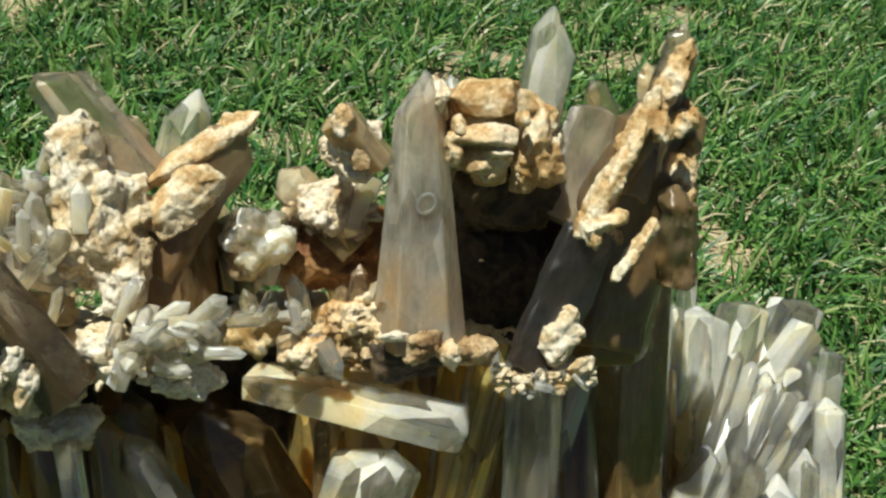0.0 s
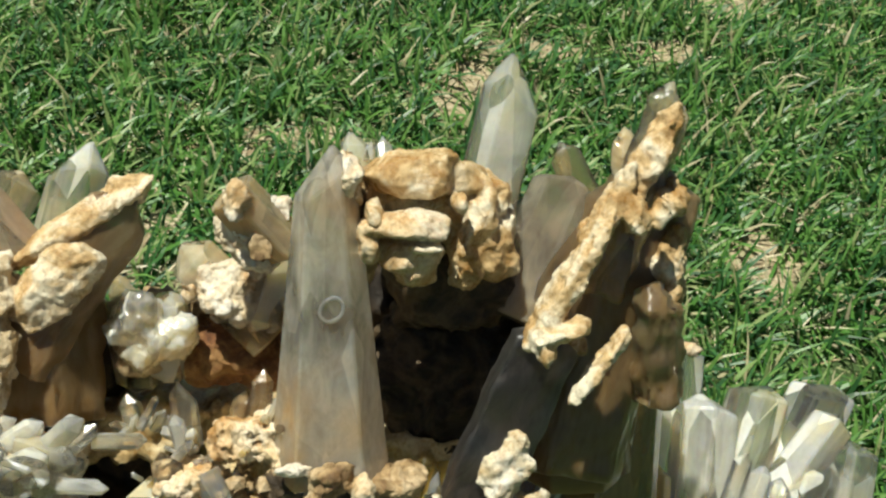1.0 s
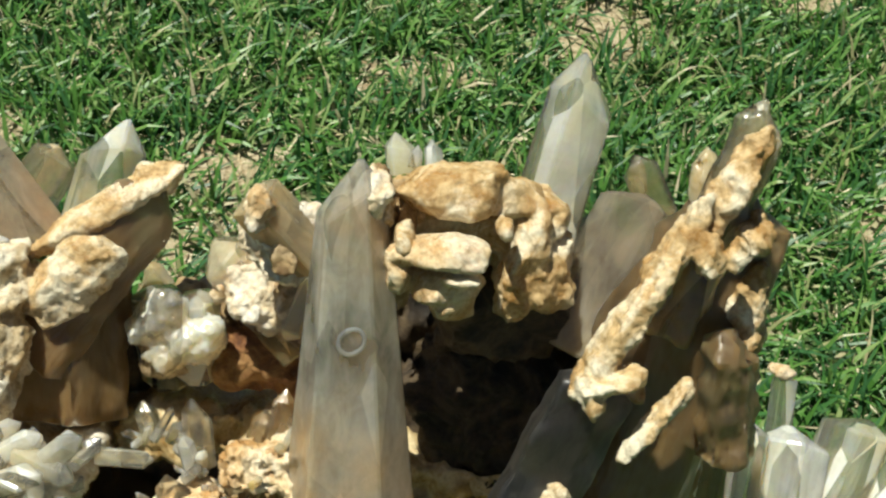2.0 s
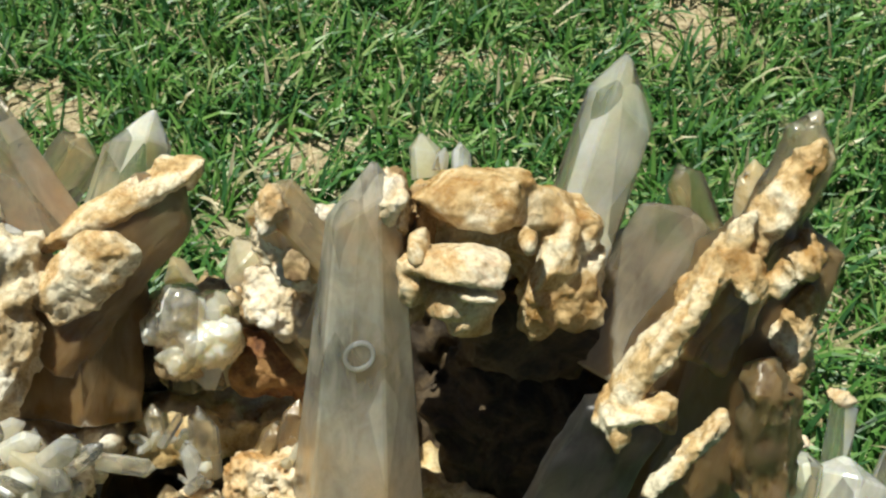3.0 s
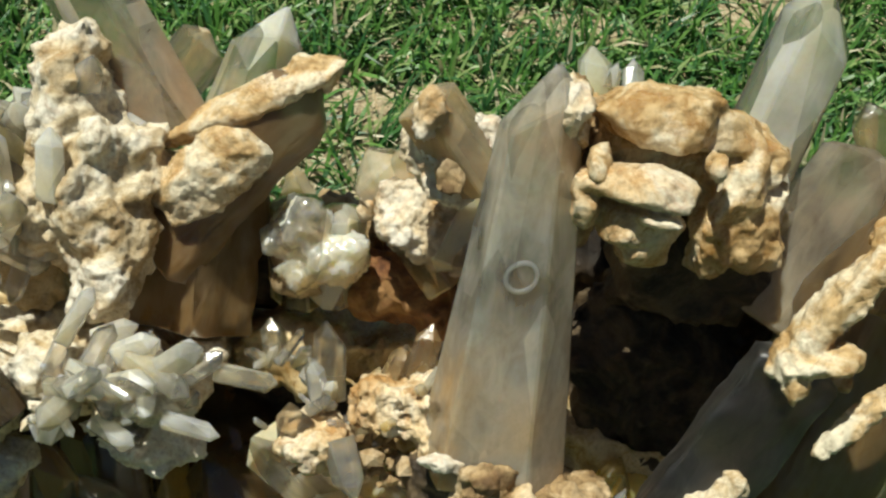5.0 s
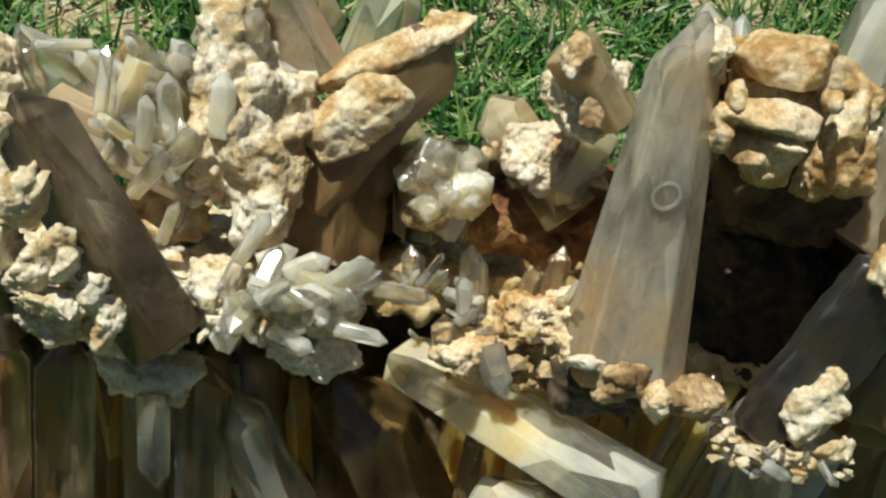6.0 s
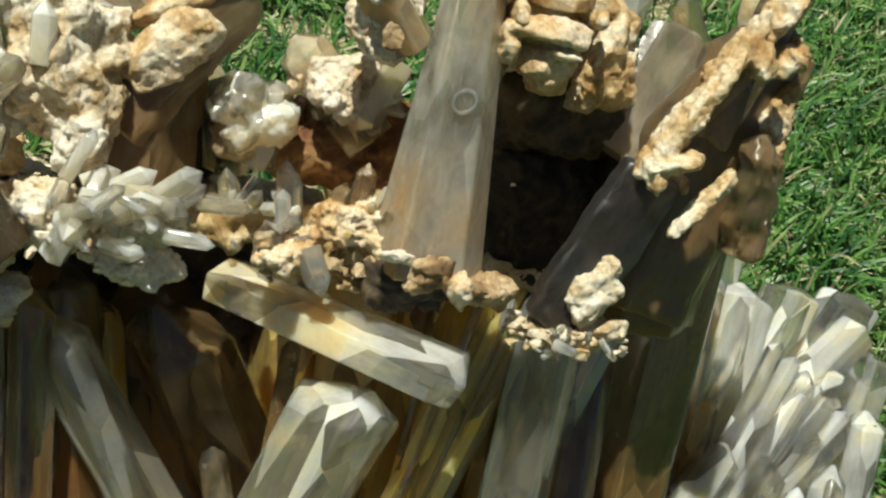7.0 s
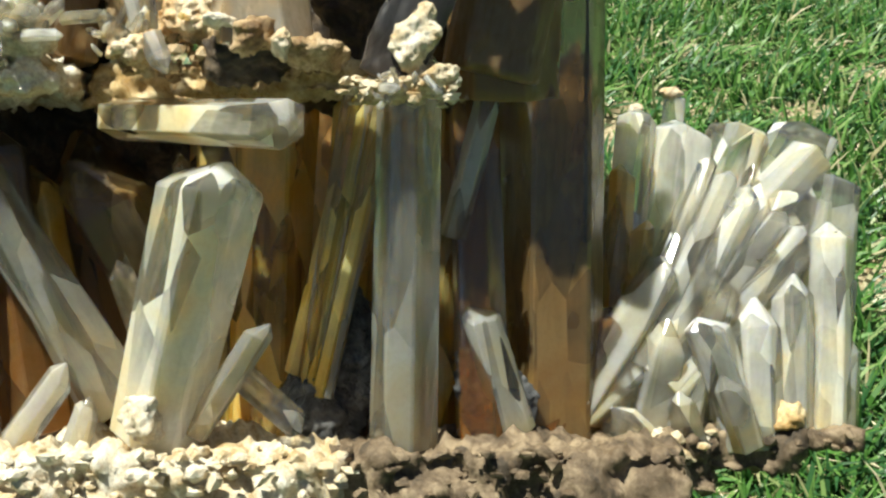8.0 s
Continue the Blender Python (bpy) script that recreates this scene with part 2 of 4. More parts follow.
def rough_up(bm, amount, size, seed=0, fine=0.5, crumb=0.0):
    """Pushes the surface in and out, at two scales."""
    bm.normal_update()
    off = Vector((seed * 1.7, seed * 0.9, seed * 2.3))
    for v in bm.verts:
        a = noise.noise(v.co / size + off)
        b = noise.noise(v.co / (size * 0.3) + off)
        c = noise.noise(v.co / (size * 0.11) + off)
        k = 0.0
        if crumb:
            k = crumb * (0.45 - noise.voronoi(v.co / (size * 0.4) + off)[0][0]) + 0.45 * crumb * (0.45 - noise.voronoi(v.co / (size * 0.16) + off)[0][0])
        v.co += v.normal * amount * (a + fine * b + fine * 0.5 * c + k)


CM = 0.01


# ---- the ground ----
def hill(x, y):
    return 0.02 * noise.noise(Vector((x * 1.3, y * 1.3, 0))) + 0.008 * noise.noise(Vector((x * 7, y * 7, 3)))


BARE = [(-0.38, 0.69, 0.06, 0.03), (-0.16, 0.66, 0.04, 0.03), (0.0, 0.785, 0.045, 0.025), (0.17, 0.85, 0.055, 0.028), (0.24, 0.92, 0.05, 0.025),
        (0.39, 0.59, 0.026, 0.035), (0.5, 1.03, 0.05, 0.025), (0.39, 0.92, 0.035, 0.02), (0.08, 0.55, 0.025, 0.03), (-0.28, 1.06, 0.05, 0.025)]


def bare(x, y):
    """How worn the turf is, from 0 to 1: a few sandy patches with ragged edges."""
    worn = 0.9 * max(0.0, -0.35 - noise.noise(Vector((x * 3.1, y * 3.1, 7))) - 0.5 * noise.noise(Vector((x * 9, y * 9, 2))))
    for px, py, rx, ry in BARE:
        d = math.hypot((x - px) / rx, (y - py) / ry) + 0.5 * noise.noise(Vector((x * 30, y * 30, 4)))
        worn = max(worn, min(1.0, 1.55 - d))
    return worn


def ground():
    bm = bmesh.new()
    k = 300
    bareness = bm.verts.layers.float.new("bare")
    axis = [math.sinh(8 * (2 * i / k - 1)) / math.sinh(8) * 600 for i in range(k + 1)]
    vs = [[bm.verts.new((x, y + 0.8, hill(x, y + 0.8) if abs(x) + abs(y) < 30 else 0)) for x in axis] for y in axis]
    for i in range(k):
        for j in range(k):
            bm.faces.new((vs[i][j], vs[i][j + 1], vs[i + 1][j + 1], vs[i + 1][j]))
    for v in bm.verts:
        if abs(v.co.x) < 2 and abs(v.co.y - 1) < 2:
            v[bareness] = bare(v.co.x, v.co.y)
    ob = new("ground", mesh_of("ground", bm, SOIL, True))
    tagged(ob, "dry sandy soil showing between tufts of lawn grass", "ground", kind="structure")


ground()


def lawn():
    """Blades of grass, straw and thatch, thinner over bare sandy patches."""
    rnd = random.Random(5)
    verts, faces = [], []

    def blade(x, y, length, width, lean, turn, curl):
        z = hill(x, y) - 0.003
        dx, dy = math.cos(turn), math.sin(turn)
        sx, sy = -dy * width / 2, dx * width / 2
        i = len(verts)
        px, pz, a = 0.0, 0.0, lean
        for k, w in ((0, 0.75), (1, 1.0), (2, 0.7)):
            verts.append((x + dx * px - sx * w, y + dy * px - sy * w, z + pz))
            verts.append((x + dx * px + sx * w, y + dy * px + sy * w, z + pz + width * 0.25))
            px += math.sin(a) * length / 3
            pz = max(pz + math.cos(a) * length / 3, 0.002)
            a += curl
        verts.append((x + dx * px, y + dy * px, z + pz))
        faces.extend(((i, i + 1, i + 3, i + 2), (i + 2, i + 3, i + 5, i + 4), (i + 4, i + 5, i + 6)))

    count = 0
    while count < 115000:
        x, y = rnd.uniform(-0.95, 1.05), rnd.uniform(-0.05, 2.1)
        lush = 1 - bare(x, y)
        if rnd.random() > lush * 0.94 + 0.06:
            continue
        turn = rnd.uniform(0, 2 * math.pi)
        for k in range(rnd.randint(2, 4)):
            count += 1
            blade(x + rnd.gauss(0, 0.004), y + rnd.gauss(0, 0.004), rnd.uniform(0.022, 0.06), rnd.uniform(0.0022, 0.0044),
                  rnd.uniform(0.15, 1.15), turn + rnd.gauss(0, 0.9), rnd.uniform(0.0, 0.55))
    for k in range(120000):
        x, y = rnd.gauss(0, 1.7), 1.0 + rnd.gauss(0, 1.7)
        if -0.95 < x < 1.05 and -0.05 < y < 2.1:
            continue
        blade(x, y, rnd.uniform(0.03, 0.07), rnd.uniform(0.004, 0.008), rnd.uniform(0.15, 1.15), rnd.uniform(0, 6.283), rnd.uniform(0, 0.55))
    for k in range(26000):
        blade(rnd.uniform(-0.95, 1.05), rnd.uniform(-0.05, 2.1), rnd.uniform(0.012, 0.04), rnd.uniform(0.001, 0.002),
              rnd.uniform(1.3, 1.6), rnd.uniform(0, 6.283), rnd.uniform(-0.1, 0.1))
    dry_from = len(faces)
    for k in range(40000):
        blade(rnd.uniform(-0.95, 1.05), rnd.uniform(-0.05, 2.1), rnd.uniform(0.012, 0.045), rnd.uniform(0.0009, 0.0018),
              rnd.uniform(1.0, 1.6), rnd.uniform(0, 6.283), rnd.uniform(-0.1, 0.3))
    for k in range(26):
        blade(rnd.uniform(-0.8, 0.9), rnd.uniform(0.2, 1.9), rnd.uniform(0.07, 0.13), 0.0022, rnd.uniform(1.2, 1.45), rnd.uniform(0, 6.283), 0.05)
    me = bpy.data.meshes.new("grass")
    me.from_pydata(verts, [], faces)
    me.materials.append(GRASS)
    me.materials.append(STRAW)
    me.polygons.foreach_set("material_index", [0] * dry_from + [1] * (len(faces) - dry_from))
    tagged(new("grass", me), "short sunlit green lawn grass with dry straw blades", "grass", kind="stuff")


lawn()

# ---- the specimen ----
cluster = new("quartz_cluster")
cluster.matrix_world = pose(-0.08, 0.0, 0.36, -32)
tagged(cluster, "large cluster of clear and iron-stained quartz crystals on cream matrix", "mineral")
LOOKS = {"clear_quartz": "clear glassy crystal", "glassy_quartz": "water-clear crystal", "milky_quartz": "milky white crystal", "smoky_quartz": "smoky brown crystal, tint darkened for shade",
         "amber_quartz": "amber iron-stained crystal", "honey_quartz": "dull honey-brown crystal", "umber_quartz": "dark brown crystal, smoky slab and shade-toned fin", "bronze_quartz": "dark olive-brown crystal", "olive_quartz": "dull olive-grey crystal",
         "tan_quartz": "tan stained crystal", "reddish_quartz": "reddish stained crystal", "grey_quartz": "grey translucent crystal",
         "frosted_quartz": "frosted white crystal", "brown_quartz": "brown translucent crystal", "druse_quartz": "small frosted white crystal", "shaded_quartz": "crystal face coloured near-black for its shade"}


def crystal(material, base, tip, r, seed=0, taper=1.04, flat=0.9, slope=1.15, apex=(0, 0), rough=0.0, upright=False, rot=None, double=False, bevel=0.05):
    """A six-sided quartz point from base to tip, in centimetres of the specimen."""
    rnd = random.Random(seed)
    base, tip = Vector(base) * CM, Vector(tip) * CM
    r *= CM
    run = tip - base
    if upright:
        run = Vector((0, run.y, run.z))
    axis = run.normalized()
    side = axis.cross(Vector((0, 1, 0)))
    side = (side if side.length > 0.2 else axis.cross(Vector((0, 0, 1)))).normalized()
    if side.x < 0:
        side.negate()
    deep = axis.cross(side).normalized()
    length = run.length
    turn = rnd.uniform(-0.3, 0.3) if rot is None else rot
    ap = Vector((apex[0] * r, apex[1] * r * flat))
    if apex == (0, 0):
        ap = Vector((rnd.uniform(-0.3, 0.3) * r, rnd.uniform(-0.2, 0.2) * r * flat))
    shift = Vector((0, 0, 0)) if upright else -(side * ap.x + deep * ap.y)
    if upright:
        base = tip - run - side * ap.x - deep * ap.y
        shift = Vector((0, 0, 0))
    bm = bmesh.new()
    pts = []
    for i in range(6):
        a = turn + math.pi / 3 * i + rnd.uniform(-0.22, 0.22)
        k = rnd.uniform(0.84, 1.08)
        o = Vector((math.cos(a) * r * k, math.sin(a) * r * k * flat))
        d = (o - ap).length
        h = max(length - slope * d * rnd.uniform(0.85, 1.15), length * 0.12)
        low = -length + min(length, slope * d) if double else 0
        w = base + shift * (1 if not double else 1)
        pts.append(w + side * o.x * taper + deep * o.y * taper + axis * (slope * d if double else 0))
        pts.append(w + side * o.x * 0.96 + deep * o.y * 0.96 + axis * h)
    if double:
        pts.append(base)
    pts.append(base + shift + side * ap.x + deep * ap.y + axis * length)
    for q in pts:
        bm.verts.new(q)
    res = bmesh.ops.convex_hull(bm, input=bm.verts)
    junk = [g for g in res["geom_interior"] if isinstance(g, bmesh.types.BMVert)]
    if junk:
        bmesh.ops.delete(bm, geom=junk, context="VERTS")
    bmesh.ops.dissolve_limit(bm, angle_limit=0.06, verts=bm.verts, edges=bm.edges)
    bmesh.ops.bevel(bm, geom=bm.edges[:], offset=r * bevel, segments=1, affect="EDGES", clamp_overlap=True)
    if rough:
        bmesh.ops.triangulate(bm, faces=bm.faces[:])
        for k in range(5):
            long = [e for e in bm.edges if e.calc_length() > r * 0.3]
            if not long or len(bm.verts) > 6000:
                break
            bmesh.ops.subdivide_edges(bm, edges=long, cuts=1)
            bmesh.ops.triangulate(bm, faces=[f for f in bm.faces if len(f.verts) > 3])
        rough_up(bm, r * rough, r * 0.9, seed)
    bmesh.ops.recalc_face_normals(bm, faces=bm.faces[:])
    own = Matrix.Translation(base + shift) @ Matrix((side, deep, axis)).transposed().to_4x4()
    bm.transform(own.inverted())
    ob = part("crystal", bm, material, cluster, LOOKS[material.name], smooth=bool(rough))
    ob.matrix_basis = own
    return ob


lumps = {}


def crust(name, material, at, half, turn=0.0, amp=0.45, grown=""):
    """A knobbly lump of crust or matrix, in centimetres of the specimen; turn leans it in the upright plane."""
    seed = int(abs(at[0] * 37 + at[1] * 91 + at[2] * 53)) % 997 + 1
    bm = bmesh.new()
    rnd = random.Random(seed * 7 + 1)
    stretch = max(half) / sorted(half)[1]
    for k in range(int(16 + 5 * stretch)):
        q = Vector([rnd.gauss(0, 1) for _ in range(3)]).normalized()
        q = q.lerp(q / max(abs(q.x), abs(q.y), abs(q.z)), 0.4) * rnd.uniform(0.8, 1.08)
        bm.verts.new((q.x * half[0], q.y * half[1], q.z * half[2]))
    res = bmesh.ops.convex_hull(bm, input=bm.verts)
    junk = [g for g in res["geom_interior"] if isinstance(g, bmesh.types.BMVert)]
    if junk:
        bmesh.ops.delete(bm, geom=junk, context="VERTS")
    small = min(half)
    step = max(small * 0.16, 0.05)
    for k in range(6):
        long = [e for e in bm.edges if e.calc_length() > step * 1.5]
        if not long or len(bm.verts) > 5000:
            break
        bmesh.ops.subdivide_edges(bm, edges=long, cuts=1)
        bmesh.ops.triangulate(bm, faces=[f for f in bm.faces if len(f.verts) > 3])
    for k in range(3 if material in (CANDLE, PEACH) else 1):
        bmesh.ops.smooth_vert(bm, verts=bm.verts, factor=0.5, use_axis_x=True, use_axis_y=True, use_axis_z=True)
    rough_up(bm, small * amp * 0.55, max(small * 0.9, 0.3), seed, 0.7, 0.9 if name == "matrix" else 0.25)
    bm.transform(Matrix.Translation(Vector(at) * CM) @ Matrix.Rotation(radians(-turn), 4, "Y") @ Matrix.Scale(CM, 4))
    if grown:
        me = mesh_of("lump", bm, material)
        lumps.setdefault(grown, []).append(me)
        return None
    return part(name, bm, material, cluster, "", smooth=True)


def grow_together(grown, name, material, label, voxel=0.05, rough=0.0):
    """Joins the lumps of one kind into a single grown-together mass."""
    bm = bmesh.new()
    for me in lumps[grown]:
        bm.from_mesh(me)
        bpy.data.meshes.remove(me)
    ob = part(name, bm, material, cluster, label, smooth=True)
    remesh = ob.modifiers.new("fuse", "REMESH")
    remesh.mode, remesh.voxel_size, remesh.use_smooth_shade = "VOXEL", voxel * CM, True
    calm = ob.modifiers.new("calm", "SMOOTH")
    calm.factor, calm.iterations = 0.5, 5
    if rough:
        for kind, size, share in (("CLOUDS", 0.0045, 0.8), ("VORONOI", 0.004, 0.4), ("CLOUDS", 0.0018, 0.8), ("CLOUDS", 0.0008, 0.45)):
            tex = bpy.data.textures.new("grain", kind)
            tex.noise_scale = size
            push = ob.modifiers.new("grain", "DISPLACE")
            push.texture, push.strength, push.mid_level, push.texture_coords = tex, rough * CM * share, 0.5, "LOCAL"
    return ob


def ledge(name, material, low, high, amount, label):
    """A rough shelf of matrix between two corners, in centimetres of the specimen."""
    bm = bmesh.new()
    size = [b - a for a, b in zip(low, high)]
    step = 0.13
    bmesh.ops.create_cube(bm, size=1)
    bm.transform(Matrix.Translation([(a + b) / 2 for a, b in zip(low, high)]) @ Matrix.Diagonal((*size, 1)))
    for k in range(9):
        long = [e for e in bm.edges if e.calc_length() > step * 1.6]
        if not long:
            break
        bmesh.ops.subdivide_edges(bm, edges=long, cuts=1, use_grid_fill=True)
    rough_up(bm, amount, 1.3, 11, 0.5, 0.6)
    bm.transform(Matrix.Scale(CM, 4))
    return part(name, bm, material, cluster, label, smooth=True)


ledge("matrix_base", CREAM, (-13.5, -1.4, -4.2), (6.2, 7.5, -0.95), 0.7, "crumbly cream-coloured matrix base")
# Right of the cream base: brown matrix, darkened further to include its shade
ledge("matrix_base", EARTH, (5.9, -1.1, -4.0), (15.5, 7.4, -0.85), 0.6, "crumbly brown-stained matrix base, darker for shade")
ledge("matrix_base", EARTH, (14.5, 2.8, -2.8), (17.2, 8.0, -0.9), 0.5, "crumbly brown-stained matrix base, darker for shade")
ledge("matrix_base", EARTH, (16.8, 3.0, -2.1), (19.8, 7.8, -0.9), 0.4, "crumbly brown-stained matrix base, darker for shade")
ledge("matrix_base", EARTH, (19.4, 3.2, -1.5), (21.7, 7.4, -0.9), 0.3, "crumbly brown-stained matrix edge")
ledge("matrix_ledge", CREAM, (-13.5, -0.6, 9.2), (-2.2, 6.5, 10.1), 0.5, "crumbly tan matrix ledge")
ledge("matrix_ledge", GOLD, (-2.0, 3.0, 9.0), (2.0, 6.5, 10.3), 0.5, "crumbly tan matrix ledge")
ledge("matrix_ledge", GOLD, (1.0, 0.5, 9.1), (9.5, 2.8, 9.9), 0.5, "crumbly tan matrix ledge")
# The near-black back walls paint the shade between the crystals
ledge("back_wall", DARK_SHADE_ROCK, (-13.5, 5.2, -1.2), (3.0, 7.2, 9.4), 0.5, "rock behind the crystals, coloured dark for deep shade")
ledge("back_wall", GOLD, (2.6, 6.9, -1.2), (13.6, 7.9, 10.5), 0.4, "ochre stained rock behind the crystals")
ledge("back_wall", DARK_SHADE_ROCK, (4.5, 2.6, 9.0), (11.5, 3.8, 15.0), 0.5, "rock behind the crystals, coloured dark for deep shade")
crystal(MILKY, (-0.8, 1.45, 8.5), (5.05, -3.75, 7.8), 0.78, seed=90, slope=0.5, taper=0.9, flat=1.42, apex=(0.02, 0.1), rot=0.1, double=True, bevel=0.03)
crystal(MILKY, (0.95, 0.30, -0.90), (3.25, -2.20, 7.0), 1.55, flat=.8, seed=2, slope=.6, taper=.85)
crystal(GLASS, (-0.29, 1.20, 0.10), (-4.71, 0.60, 6.93), 0.91, seed=3, slope=.8)
crystal(BROWN, (0.44, 5.00, 1.42), (-2.31, 2.20, 7.45), 1.78, seed=4, slope=1.0)
crystal(GLASS, (0.25, 1.00, 2.24), (-0.26, 0.00, 4.39), 0.41, seed=5)
crystal(GLASS, (1.95, 0.20, -0.56), (4.22, -1.20, 2.67), 0.46, seed=6)
crystal(GLASS, (3.01, 0.50, 1.07), (5.09, -1.50, -0.27), 0.42, seed=7, slope=.9)
crystal(AMBER, (3.77, 4.50, -1.76), (4.25, 3.50, 10.60), 1.61, seed=8)
crystal(AMBER, (1.99, 5.50, -1.92), (1.98, 4.50, 10.40), 1.46, seed=9)
crystal(AMBER, (4.54, 1.80, 1.02), (6.79, 0.30, 9.77), 0.45, seed=10)
crystal(AMBER, (5.06, 2.40, 0.45), (7.33, 0.80, 9.68), 0.41, seed=11)
for k in range(7):
    crystal(AMBER if k % 3 else CLEAR, (4.7 + 0.14 * k, 1.5 - 0.1 * k, 0.4 + 0.3 * (k % 2)), (6.2 + 0.24 * k, 0.2 - 0.12 * k, 9.3 - 0.25 * (k % 3)), 0.17 + 0.04 * (k % 3), seed=400 + k, slope=2.0)
crystal(AMBER, (5.68, 3.00, -0.82), (6.41, 2.40, 9.75), 0.82, seed=12)
crystal(GLASS, (7.87, 0.00, -0.88), (8.09, -0.80, 10.53), 1.05, seed=13)
crystal(SMOKY, (10.08, 1.00, -0.77), (9.79, 1.20, 9.91), 0.88, seed=14)
crystal(CLEAR, (10.74, 1.20, -0.72), (9.58, 0.60, 3.07), 0.61, seed=15, slope=.7)
crystal(CLEAR, (9.11, 1.00, 5.00), (10.21, 0.30, 9.29), 0.43, seed=16)
crystal(BROWN, (12.14, 3.20, -1.37), (12.17, 1.60, 14.59), 1.77, seed=17, flat=.7, rot=0, slope=.2)
crystal(AMBER, (6.93, 5.60, -1.76), (7.13, 5.20, 11.05), 1.67, seed=181)
crystal(AMBER, (5.31, 5.20, -1.69), (5.35, 4.80, 10.98), 1.46, seed=182)
crystal(AMBER, (12.78, 5.20, -1.69), (12.76, 5.00, 11.56), 1.46, seed=183)
crystal(AMBER, (10.74, 4.60, -1.59), (10.54, 4.00, 11.38), 1.72, seed=18)
crystal(AMBER, (8.42, 4.60, -1.59), (8.60, 4.00, 11.38), 1.53, seed=18)
crystal(SMOKY, (11.82, 2.40, -0.73), (14.07, 3.40, 2.94), 0.78, seed=19)
crystal(FROST, (13.12, 3.40, 0.16), (21.50, 6.80, 7.94), 0.93, seed=20, slope=.5)
crystal(CLEAR, (12.73, 3.00, -0.48), (19.46, 5.00, 4.86), 0.95, seed=21, slope=.5)
crystal(CLEAR, (12.28, 2.80, -0.79), (15.76, 3.60, 4.42), 0.74, seed=120, slope=.6)
crystal(SMOKY, (11.99, 2.40, -0.90), (14.10, 3.00, 2.62), 0.69, seed=121, slope=.6)
crystal(FROST, (14.14, 4.50, -1.04), (15.27, 6.00, 9.28), 0.73, seed=122, slope=.5)
crystal(CLEAR, (16.0, 6.4, 2.0), (16.8, 8.2, 9.95), 0.45, seed=222, slope=.3)
crystal(MILKY, (15.05, 4.60, -1.06), (16.6, 6.60, 9.0), 1.24, seed=22, slope=.5)
crystal(HONEY, (14.08, 5.40, -0.08), (14.43, 6.00, 7.28), 0.50, seed=123)
crystal(FROST, (15.87, 5.20, 1.04), (19.39, 7.60, 8.83), 1.31, seed=23, slope=.4)
crystal(FROST, (16.96, 5.20, 1.04), (21.80, 7.60, 8.70), 1.31, seed=24, slope=.35)
crystal(FROST, (17.64, 5.00, -1.30), (20.72, 6.20, 6.73), 1.04, seed=25, slope=.5)
crystal(FROST, (19.87, 5.20, -1.33), (21.62, 6.60, 7.32), 1.34, seed=26, slope=.45)
for k in range(7):
    u = k / 6
    crystal((FROST, CLEAR, MILKY)[k % 3], (14.6 + 1.3 * u, 3.0 - 0.2 * u, 1.2 - 0.9 * u), (17.4 + 3.6 * u, 4.6 + 0.3 * u, 7.6 - 2.6 * u), 0.36 + 0.1 * (k % 3), seed=420 + k, slope=0.9, flat=0.6)
crystal(AMBER, (13.9, 3.9, -1.0), (14.5, 4.8, 7.4), 0.5, seed=430, slope=.8)
crystal(AMBER, (14.6, 3.7, -1.0), (15.3, 4.4, 5.6), 0.45, seed=431, slope=.8)
crystal(CLEAR, (18.90, 4.60, -1.24), (20.20, 5.40, 5.96), 0.83, seed=27)
crystal(FROST, (21.2, 6.00, -1.45), (22.2, 7.40, 6.22), 0.76, seed=28, slope=.8)
crystal(MILKY, (20.81, 4.40, -1.29), (21.11, 4.80, 5.58), 0.82, seed=29, slope=.7)
crystal(FROST, (21.0, 4.80, -1.09), (21.9, 5.60, 3.85), 0.73, seed=35, slope=.5)
crystal(CLEAR, (14.71, 3.60, -1.43), (15.70, 2.80, 2.63), 0.93, seed=30)
crystal(CLEAR, (15.67, 3.60, -1.43), (17.15, 3.60, 4.15), 1.03, seed=31, slope=.6)
crystal(FROST, (17.98, 3.40, -1.40), (16.50, 2.80, 2.63), 0.83, seed=32, slope=.6)
crystal(FROST, (18.55, 3.60, -1.43), (18.41, 3.40, 3.29), 0.89, seed=33)
crystal(MILKY, (19.66, 3.80, -1.29), (19.74, 3.80, 3.98), 0.71, seed=34)
crystal(CLEAR, (21.68, 4.60, -1.06), (21.82, 4.60, 1.81), 0.43, seed=36)
crystal(CLEAR, (18.05, 3.00, -1.42), (17.19, 2.60, 0.94), 0.55, seed=37)
crystal(MILKY, (15.35, 2.80, -1.56), (13.82, 2.20, -0.03), 0.50, seed=38)
crystal(CLEAR, (13.93, 3.00, -0.99), (14.41, 2.80, 1.26), 0.55, seed=39)
crystal(CLEAR, (16.51, 3.00, -1.42), (15.91, 2.60, 0.43), 0.55, seed=124)
# Lower-left columns: brown quartz with the ledge's shade put into the tint
crystal(SMOKY, (-8.28, 2.00, -1.70), (-8.48, 0.50, 8.18), 0.81, seed=40)
crystal(SMOKY, (-6.26, 2.50, -2.62), (-6.75, 1.00, 8.16), 0.91, seed=41)
crystal(SMOKY, (-4.68, 1.00, -1.56), (-5.25, 0.00, 8.34), 0.64, seed=42)
crystal(SMOKY, (-3.78, 3.50, -2.89), (-4.69, 2.00, 7.90), 0.94, seed=43)
crystal(SMOKY, (-0.83, 6.00, -1.96), (-2.90, 5.00, 8.76), 2.41, seed=44)
crystal(GLASS, (-5.96, -1.20, 7.69), (-5.69, -1.40, 5.45), 0.40, seed=45)
